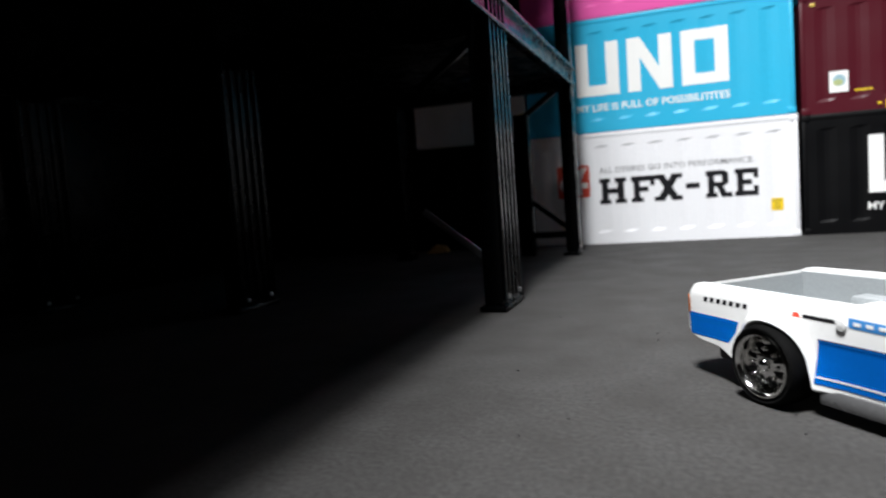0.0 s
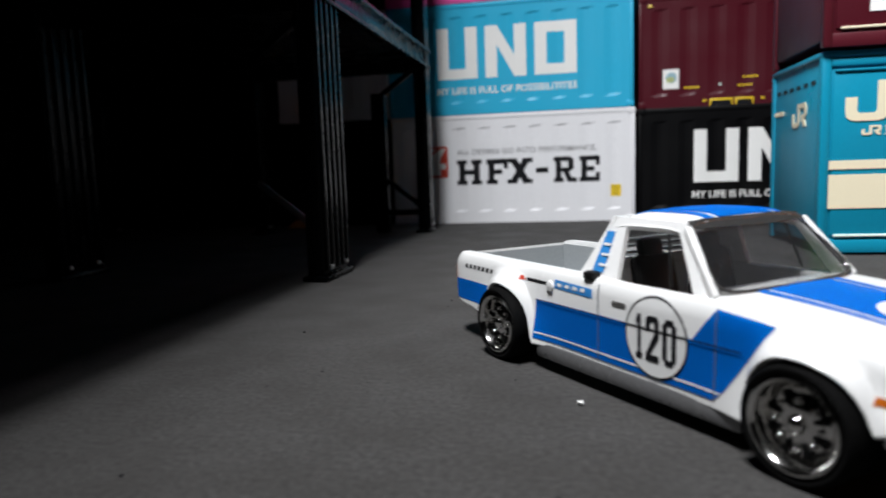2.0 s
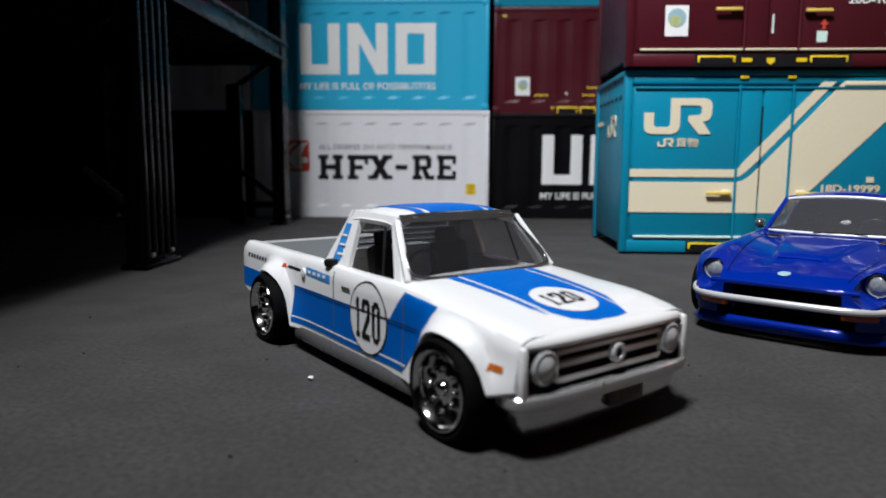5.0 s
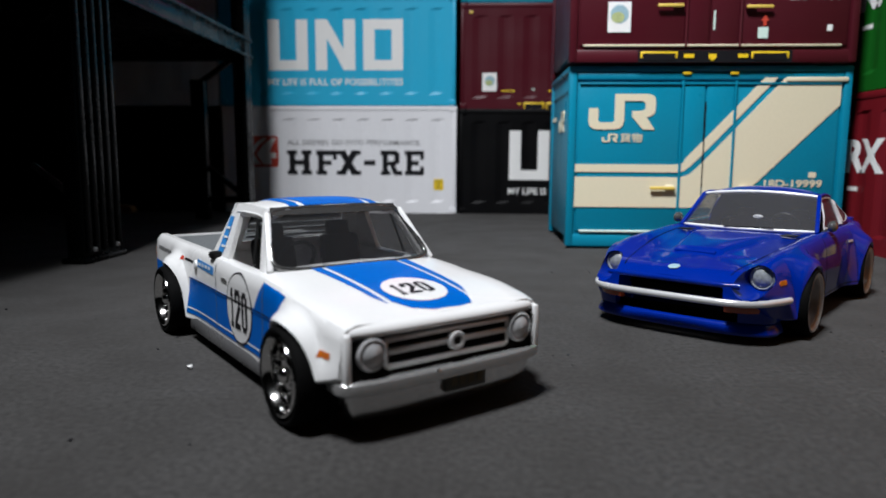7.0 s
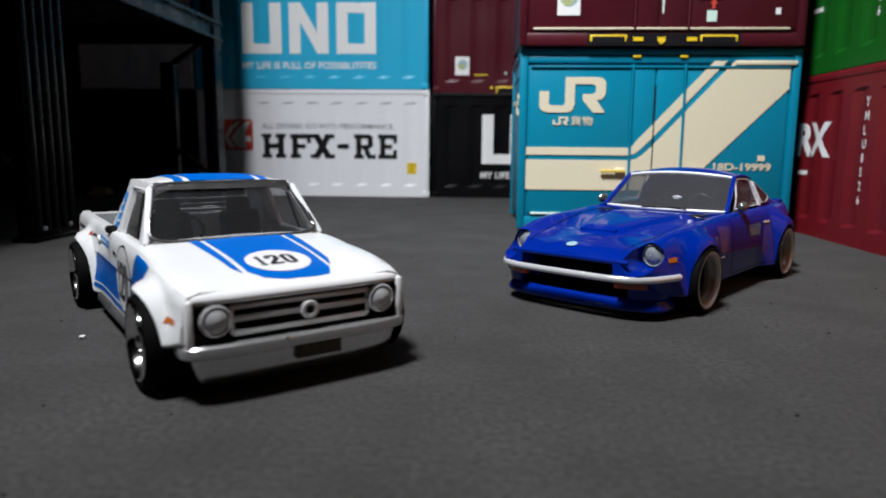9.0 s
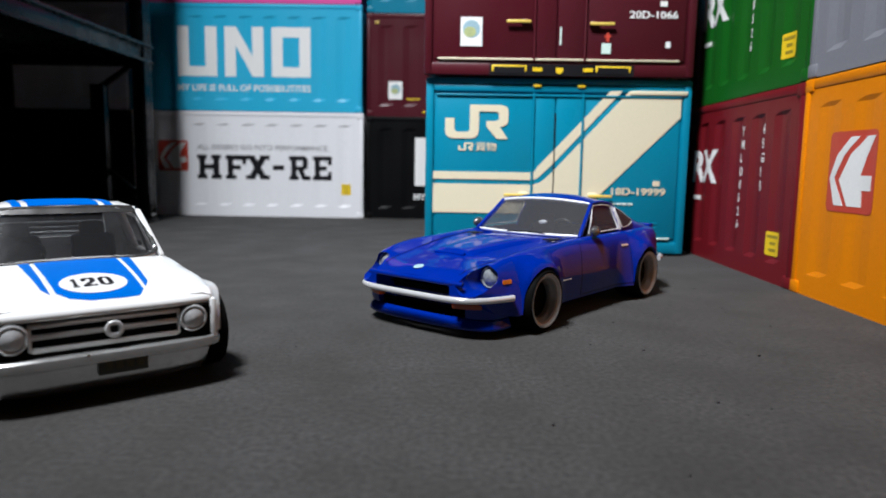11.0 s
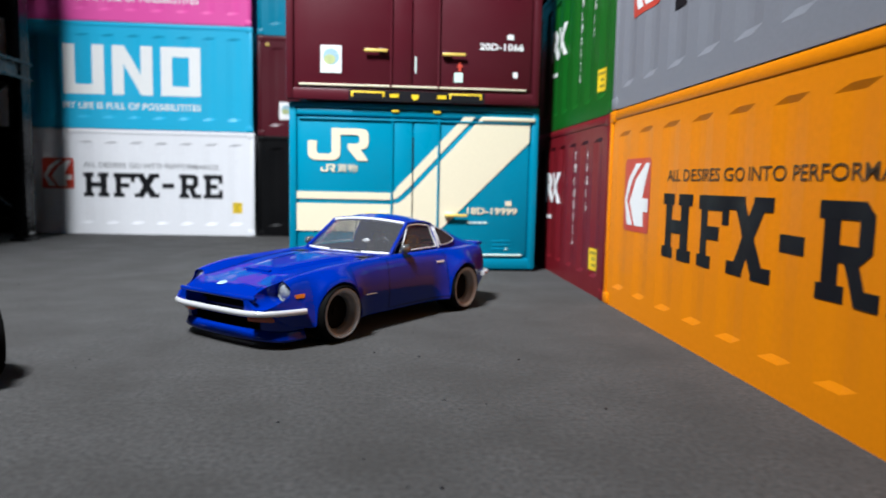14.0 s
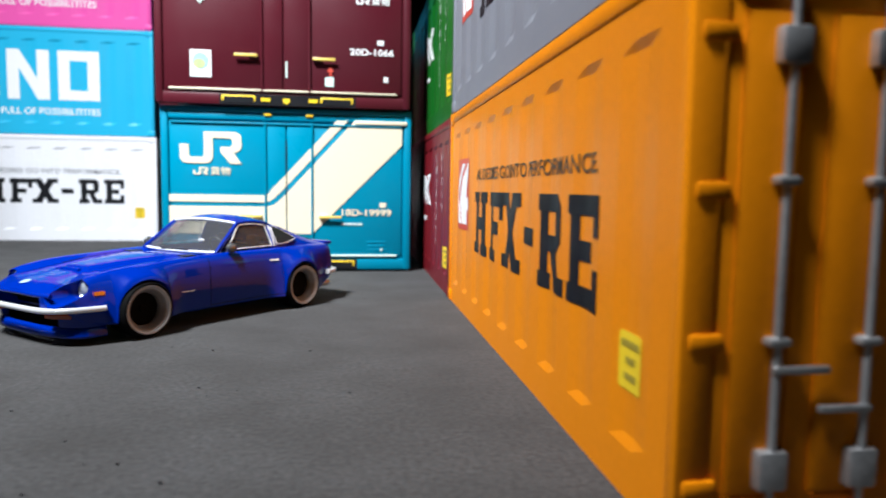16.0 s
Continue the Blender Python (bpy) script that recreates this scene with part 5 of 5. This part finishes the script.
def coupe():
    th = thing("sports_coupe", 4.905, 5.62, 0, -129.06, "glossy deep blue toy sports coupe with bronze-grey wheels, on the mat", "toy car")
    W = curve([-1.70, -1.66, -1.55, -1.35, -1.0, -0.3, 0.5, 1.0, 1.25, 1.42, 1.53, 1.59, 1.61], [0.50, 0.55, 0.610, 0.655, 0.678, 0.680, 0.675, 0.665, 0.652, 0.628, 0.585, 0.53, 0.48])
    ZS = curve([-1.70, -1.62, -1.4, -1.0, -0.3, 0.1, 0.6, 0.87, 1.1, 1.25, 1.36, 1.46, 1.55, 1.61], [0.60, 0.635, 0.652, 0.658, 0.655, 0.652, 0.628, 0.615, 0.592, 0.566, 0.535, 0.490, 0.440, 0.405])
    ZT = curve([0.0, 0.4, 0.8, 1.15, 1.4, 1.55, 1.61], [0.628, 0.616, 0.586, 0.545, 0.506, 0.472, 0.432])
    base = curve([-1.70, -1.55, -1.3, -0.8, 0.7, 1.25, 1.42, 1.52, 1.61], [0.34, 0.25, 0.17, 0.145, 0.145, 0.16, 0.20, 0.285, 0.315])
    bulge = curve([0.0, 0.4, 0.9, 1.17], [0.345, 0.290, 0.205, 0.150])
    XF, XR, RA, ZA = 0.925, -0.96, 0.250, 0.243

    def low(x):
        z = base(x)
        for c in (XR, XF):
            if abs(x - c) < RA:
                z = max(z, ZA + math.sqrt(RA * RA - (x - c) ** 2))
        return z

    def prof(x):
        w, zs, zb = W(x), ZS(x), low(x)
        f = max(0.110 * math.exp(-(((x - XF) / 0.32) ** 4)), 0.110 * math.exp(-(((x - XR) / 0.34) ** 4)))
        h = zs - zb
        out = [(w + f - 0.08, zb), (w + f - 0.012, zb), (w + f, zb + min(0.012, 0.1 * h)), (w + f * 0.93, zb + min(0.045, 0.25 * h))]
        out += [(w + f * 0.60 + 0.010, zb + max(0.42 * (h - 0.05), 0.46 * h * min(1.0, 0.15 / h))), (w * 0.992 + f * 0.26, zb + max(h - 0.115, 0.64 * h)), (w * 0.968 + f * 0.10, zb + max(h - 0.062, 0.80 * h)), (w * 0.938 + f * 0.03, zb + max(h - 0.026, 0.91 * h)), (w * 0.905, zb + max(h - 0.006, 0.98 * h)), (w * 0.865, zs)]
        if x > 0.005:
            zt, b = ZT(x), bulge(x)
            fade = min(1.0, max(0.0, (1.18 - x) / 0.10))
            up = 0.030 * fade * min(1.0, max(0.25, (x - 0.02) / 0.45))
            valley = min(zs, zt) - 0.010
            out += [(w * 0.80, zs - 0.008), (max(w * 0.70, b + 0.075), valley), (b + 0.030, zt - 0.004), (b + 0.004, zt + 0.75 * up), (b - 0.020, zt + up), (b * 0.5, zt + 0.004 + up), (0, zt + 0.006 + up)]
        elif x > -1.02:
            out += [(w * 0.862, zs), (w * 0.858, zs), (w * 0.855, zs - 0.01), (w * 0.85, 0.42), (w * 0.5, 0.42), (w * 0.2, 0.42), (0, 0.42)]
        else:
            out += [(w * 0.8, zs + 0.005), (w * 0.7, zs + 0.007), (w * 0.6, zs + 0.010), (w * 0.45, zs + 0.012), (w * 0.3, zs + 0.013), (w * 0.15, zs + 0.014), (0, zs + 0.014)]
        return out

    xs = [round(v, 4) for v in np.linspace(-1.70, 1.61, 130)] + [-1.021, -1.019, 0.004, 0.006, 1.08, 1.10, 1.12, 1.14, 1.16, 1.18, 1.20]
    for c in (XR, XF):
        xs += [round(c + RA * math.sin(radians(a)), 4) for a in (-90, -86, -80, -72, -62, 62, 72, 80, 86, 90)]
    xs = sorted(set(xs))
    xs = [x for i, x in enumerate(xs) if i == 0 or x - xs[i - 1] > 0.0015]
    scoops = []
    LX, LY, LZ = 1.335, 0.535, 0.443
    for s in (-1, 1):
        c = lathe([(0.0, 0.0), (0.086, 0.0), (0.090, 0.05), (0.108, 0.20), (0.125, 0.36), (0.0, 0.36)], 32)
        c.transform(pose(LX - 0.03, s * LY, LZ, 0, -3, -90))
        scoops.append(c)
    scoops.append(box(1.40, 1.80, -0.375, 0.375, 0.05, 0.398, 0.02))
    part("body", cut_away(loft(xs, prof), scoops), M_NAVY, th, "deep blue enamelled body", 40)
    side = side_of(prof)
    part("chassis", box(-1.5, 1.34, -0.44, 0.44, 0.10, 0.38, 0.02), M_TYRE, th)
    for s in (-1, 1):
        head = lathe([(0.0, -0.022), (0.03, -0.019), (0.056, -0.008), (0.066, 0.002), (0.074, -0.010), (0.083, -0.004), (0.084, 0.03), (0, 0.03)], 28)
        head.transform(pose(LX, s * LY, LZ, 0, 0, 90))
        part("headlight", head, M_LENS, th, "round clear headlight", 40)
        for x in (XR, XF):
            wheel(th, x, s * 0.782, 0.245, 0.245, 0.27, s, "dish")
    # front end: a deep dark mouth, split by the bumper
    part("grille", box(1.30, 1.41, -0.385, 0.385, 0.28, 0.405, 0.01), M_TYRE, th, "black grille opening")
    part("grille", box(1.28, 1.40, -0.56, 0.56, 0.07, 0.285, 0.02), M_TYRE, th, "black lower grille opening")
    for z in (0.335, 0.365):
        part("grille_bar", box(1.41, 1.46, -0.36, 0.36, z - 0.005, z + 0.005), M_TYRE, th)

    def valance(a):
        c, d = max(0.0, math.cos(a)), math.sin(a)
        return (1.23 + 0.325 * c**0.50, math.copysign(0.660 * abs(d) ** 0.80, d))

    whole = [valance(a) for a in np.linspace(-math.pi / 2, math.pi / 2, 53)]
    part("front_spoiler", swept(whole, [(-0.045, 0.146), (-0.026, 0.146), (-0.014, 0.132), (-0.004, 0.108), (0.004, 0.086), (0.005, 0.074), (-0.004, 0.064), (-0.045, 0.066)]), M_NAVY, th, "blue front lip spoiler", 50)
    for s in (-1, 1):
        corner = [p for p in whole if s * p[1] > 0.44]
        part("valance", swept(corner, [(-0.06, 0.30), (-0.012, 0.30), (-0.006, 0.24), (-0.010, 0.18), (-0.016, 0.15), (-0.06, 0.15)]), M_NAVY, th, "blue corner below the bumper", 50)
    BX = curve([0, 0.3, 0.42, 0.50, 0.57, 0.625, 0.665, 0.70], [1.648, 1.642, 1.628, 1.600, 1.545, 1.465, 1.37, 1.26])
    pts = [(BX(abs(y)), y, 0.300) for y in [0.70 * math.sin(a) for a in np.linspace(-math.pi / 2, math.pi / 2, 45)]]
    bm = tube(pts, 0.021, 12)
    for v in bm.verts:
        v.co.z = 0.300 + (v.co.z - 0.300) * 1.15
    part("bumper", bm, M_BRIGHT, th, "slim chrome bumper", 60)
    for s in (-1, 1):
        at_y = [0.575, 0.55, 0.51, 0.46, 0.41, 0.375] if s < 0 else [0.375, 0.41, 0.46, 0.51, 0.55, 0.575]
        part("turn_lamp", swept([(BX(y) - 0.060, s * y) for y in at_y], [(-0.06, 0.272), (-0.004, 0.272), (0.002, 0.250), (-0.006, 0.225), (-0.06, 0.222)]), M_REDAMBER, th, "red-amber turn lamp below the bumper", 40)
        sm = drape(plate([(1.250, 0.405), (1.325, 0.402), (1.330, 0.412), (1.325, 0.432), (1.250, 0.436), (1.244, 0.425)], 0, 0.014), s, side, 0.004, 0.02)
        part("side_marker", sm, M_AMBER, th, "amber side marker", 40)
        # shut line of the hood
        line = [(x, s * y) for x, y in ((0.16, 0.515), (0.5, 0.505), (0.9, 0.475), (1.25, 0.425), (1.50, 0.385))]
        strip = grid([[(x, y + d, 0.0) for d in (-0.004, 0.004)] for x, y in line])
        chop(strip, 0, 0.2, 1.5, 0.05)
        for v in strip.verts:
            half = prof(v.co.x)[9:]
            v.co.z = float(np.interp(abs(v.co.y), [q[0] for q in reversed(half)], [q[1] for q in reversed(half)])) + 0.0015
        part("hood_seam", strip, M_TYRE, th, "", 60)
    em = lathe([(0.0, -0.006), (0.030, -0.005), (0.042, 0.0), (0, 0.004)], 20)
    em.transform(pose(0, 0, 0, -90, 0, 0))
    ob = part("emblem", em, M_PALEBLUE, th, "round pale hood emblem", 40)
    ob.matrix_local = Matrix.Translation(su((1.525, 0, ZT(1.525) + 0.008))) @ pose(0, 0, 0, 0, 15, 0)
    part("hood_lip", tube([(1.606 - 0.03 * (y / 0.47) ** 4, y, 0.414 - 0.006 * (y / 0.47) ** 2) for y in np.linspace(-0.47, 0.47, 21)], 0.019, 12), M_NAVY, th, "rolled front edge of the hood", 70)
    part("hood_scoop_lip", tube([(1.150, y, ZT(1.15) + 0.012 - 0.10 * y * y) for y in np.linspace(-0.15, 0.15, 9)], 0.016, 10), M_NAVY, th, "", 70)
    # greenhouse
    HW = curve([-1.66, -1.3, -0.9, -0.6, -0.28], [0.50, 0.455, 0.455, 0.470, 0.478])
    ZE = curve([-1.66, -1.45, -1.25, -1.05, -0.85, -0.65, -0.45, -0.28], [0.640, 0.685, 0.742, 0.808, 0.875, 0.920, 0.938, 0.926])
    crown = curve([-1.66, -1.3, -1.0, -0.5, -0.28], [0.014, 0.040, 0.056, 0.064, 0.046])
    rows = [[(x, u * HW(x), ZE(x) + crown(x) * (1 - abs(u) ** 2.4)) for u in np.linspace(-1, 1, 21)] for x in np.linspace(-1.66, -0.28, 36)]
    part("roof", solid(grid(rows), 0.022), M_NAVY, th, "", 60)
    rows = [[(x, u * (HW(x) - 0.08), ZE(x) + 0.006 + crown(x) * (1 - abs(u * 0.83) ** 2.4)) for u in np.linspace(-1, 1, 9)] for x in np.linspace(-1.45, -0.98, 8)]
    part("rear_window", solid(grid(rows), 0.006), M_LENSDARK, th, "dark rear hatch glass", 50)
    for s in (-1, 1):
        def wall(x, t):
            bow = 0.016 * math.sin(math.pi * t)
            return (x, s * ((W(x) * 0.862) * (1 - t) + HW(x) * t + bow), (ZS(x) - 0.02) * (1 - t) + (ZE(x) - 0.002) * t)

        part("sail_panel", solid(grid([[wall(x, t) for t in np.linspace(0, 1, 9)] for x in np.linspace(-1.655, -0.685, 24)]), 0.014), M_NAVY, th, "", 60)

        def at(x, z, off):
            t = (z - ZS(x) + 0.02) / (ZE(x) - ZS(x) + 0.018)
            p = wall(x, t)
            return (p[0], p[1] + s * off, p[2])

        def pane(pts, off, thick):
            bm = bmesh.new()
            bm.faces.new([bm.verts.new(at(x, z, off)) for x, z in pts])
            return solid(bm, thick)

        door_win = [(-0.075, 0.676), (-0.17, 0.780), (-0.285, 0.896), (-0.32, 0.910), (-0.48, 0.914), (-0.64, 0.898), (-0.655, 0.885), (-0.675, 0.690), (-0.665, 0.680)]
        g = part("door_window", pane(door_win, 0.002, 0.006), M_SIDEGLASS, th, "clear side window")
        g.visible_shadow = False
        part("window_trim", tube([at(x, z, 0.006) for x, z in door_win], 0.0075, 8, None, True), M_BRIGHT, th, "bright window trim", 60)
        quarter = [(-0.745, 0.695), (-0.735, 0.868), (-0.76, 0.878), (-0.86, 0.850), (-0.97, 0.800), (-1.045, 0.752), (-1.055, 0.735), (-0.98, 0.715), (-0.86, 0.694)]
        part("quarter_window", pane(quarter, 0.016, 0.006), M_LENSDARK, th, "grey quarter window")
        part("window_trim", tube([at(x, z, 0.018) for x, z in quarter], 0.0065, 8, None, True), M_BRIGHT, th, "", 60)
        part("door_pillar", tube([at(-0.712, z, 0.008) for z in (0.672, 0.76, 0.83, 0.885)], 0.010, 8), M_BRIGHT, th, "bright pillar between the windows", 60)
        part("a_pillar", beam((0.045, s * 0.560, 0.640), (-0.300, s * 0.482, 0.926), 0.034, 0.046, 0.012), M_NAVY, th)
        part("roof_rail", tube([(x, s * (HW(x) + 0.004), ZE(x)) for x in np.linspace(-0.28, -0.72, 11)], 0.016, 8), M_NAVY, th, "", 60)
        # stalk mirror
        mir = bmesh.new()
        bmesh.ops.create_uvsphere(mir, u_segments=14, v_segments=10, radius=0.055)
        for v in mir.verts:
            v.co = Vector((v.co.x * 1.05 - 0.075 - 0.012 * (1 if v.co.x < 0 else 0), v.co.y * 0.72 + s * 0.645, v.co.z * 0.85 + 0.70))
        beam((-0.08, s * 0.57, 0.650), (-0.075, s * 0.645, 0.69), 0.02, 0.02, 0.0, mir)
        part("side_mirror", mir, M_MIRROR, th, "dark chrome side mirror", 60)
        hd = drape(plate([(-0.665, 0.532), (-0.555, 0.532), (-0.555, 0.550), (-0.665, 0.550)], 0, 0.014), s, side, 0.004)
        part("door_handle", hd, M_BRIGHT, th, "chrome door handle", 40)
        for x in (0.20, -0.70):
            part("door_seam", drape(plate([(x, 0.16), (x + 0.006, 0.16), (x + 0.006, 0.62), (x, 0.62)], 0, 0.002), s, side, 0.0012), M_TYRE, th, "", 60)
        part("door_seam", drape(plate([(-0.69, 0.175), (0.20, 0.175), (0.20, 0.181), (-0.69, 0.181)], 0, 0.002), s, side, 0.0012), M_TYRE, th, "", 60)
        part("side_badge", drape(plate([(0.39, 0.335), (0.53, 0.335), (0.53, 0.343), (0.39, 0.343)], 0, 0.002), s, side, 0.003), M_SILVERPAINT, th, "small silver badge", 60)
        rb = tube([(-1.45, s * 0.675, 0.335), (-1.56, s * 0.655, 0.335), (-1.66, s * 0.60, 0.335), (-1.72, s * 0.48, 0.335), (-1.735, s * 0.02, 0.335)], 0.030, 10)
        part("rear_bumper", rb, M_BRIGHT, th, "chrome rear bumper", 60)
        part("tail_lamp", box(-1.712, -1.69, min(s * 0.2, s * 0.42), max(s * 0.2, s * 0.42), 0.44, 0.53, 0.01), M_INK_R, th, "red tail lamp")
        part("exhaust_pipe", tube([(-1.5, s * 0.42, 0.16), (-1.74, s * 0.42, 0.16)], 0.040, 12), M_SATIN, th, "short silver exhaust pipe")

    def wind(t, u):
        hw = 0.555 - 0.072 * t
        return (0.015 - 0.305 * t + (0.105 - 0.055 * t) * (1 - u * u), u * hw, 0.652 + 0.272 * t + 0.034 * t * (1 - u * u))

    g = part("windscreen", solid(grid([[wind(t, u) for u in np.linspace(-1, 1, 17)] for t in np.linspace(0, 1, 11)]), 0.006), M_GLASSZ, th, "clear windscreen", 60)
    g.visible_shadow = False
    rim = [wind(0, u) for u in np.linspace(-1, 1, 15)] + [wind(t, 1) for t in (0.25, 0.5, 0.75)] + [wind(1, u) for u in np.linspace(1, -1, 15)] + [wind(t, -1) for t in (0.75, 0.5, 0.25)]
    part("windscreen_trim", tube(rim, 0.014, 8, None, True), M_SILVERTRIM, th, "white-silver windscreen trim", 60)
    # inside
    for y in (-0.24, 0.24):
        seat(th, -0.64, y, 0.40, M_BROWN, 0.30)
    part("dashboard", box(-0.20, 0.0, -0.50, 0.50, 0.50, 0.632, 0.03), M_CABIN, th)
    part("steering_wheel", tube([(-0.26 + 0.05 * math.sin(a), 0.24 + 0.115 * math.cos(a), 0.67 + 0.105 * math.sin(a)) for a in np.linspace(0, math.tau, 17)[:-1]], 0.012, 6, None, True), M_TRIM, th, "dark steering wheel")
    # pale flattened disc stands in for a bright reflection behind the windscreen
    hub = lathe([(0.0, -0.012), (0.030, -0.010), (0.042, 0.0), (0.042, 0.02), (0, 0.02)], 18)
    hub.transform(pose(-0.215, 0.02, 0.735, 0, 0, 90) @ Matrix.Diagonal((1.0, 1.0, 0.45, 1.0)))
    part("rear_view_mirror", hub, M_SILVERTRIM, th, "small pale disc imitating a reflection off the dashboard", 40)
    part("rear_shelf", box(-1.02, -0.84, -0.52, 0.52, 0.40, 0.66, 0.03), M_TRIM, th)
    part("rear_spoiler", box(-1.735, -1.575, -0.50, 0.50, 0.628, 0.672, 0.02), M_NAVY, th, "blue ducktail spoiler")
    for s in (-1, 1):
        part("wiper", tube([(0.128, s * 0.05 - 0.1, 0.664), (0.118, s * 0.05 + 0.20, 0.672)], 0.005, 6), M_TRIM, th)
        part("hood_vent", box(0.20, 0.33, s * 0.42 - 0.06, s * 0.42 + 0.06, 0.630, 0.640, 0.004), M_TRIM, th)
    return th


M_MIRROR = material("dark_chrome", (0.20, 0.20, 0.20), 0.15, metal=0.7, vary=0.1)
M_BRIGHT = material("bright_plated_trim", (0.80, 0.80, 0.81), 0.22, metal=0.45, vary=0.05)
M_LENSDARK = material("grey_window", (0.02, 0.021, 0.022), 0.2, vary=0.1, coat=0.15, specular=0.2)
M_SILVERTRIM = material("bright_trim", (0.82, 0.82, 0.83), 0.3, metal=0.12, vary=0.04)
pickup()
coupe()
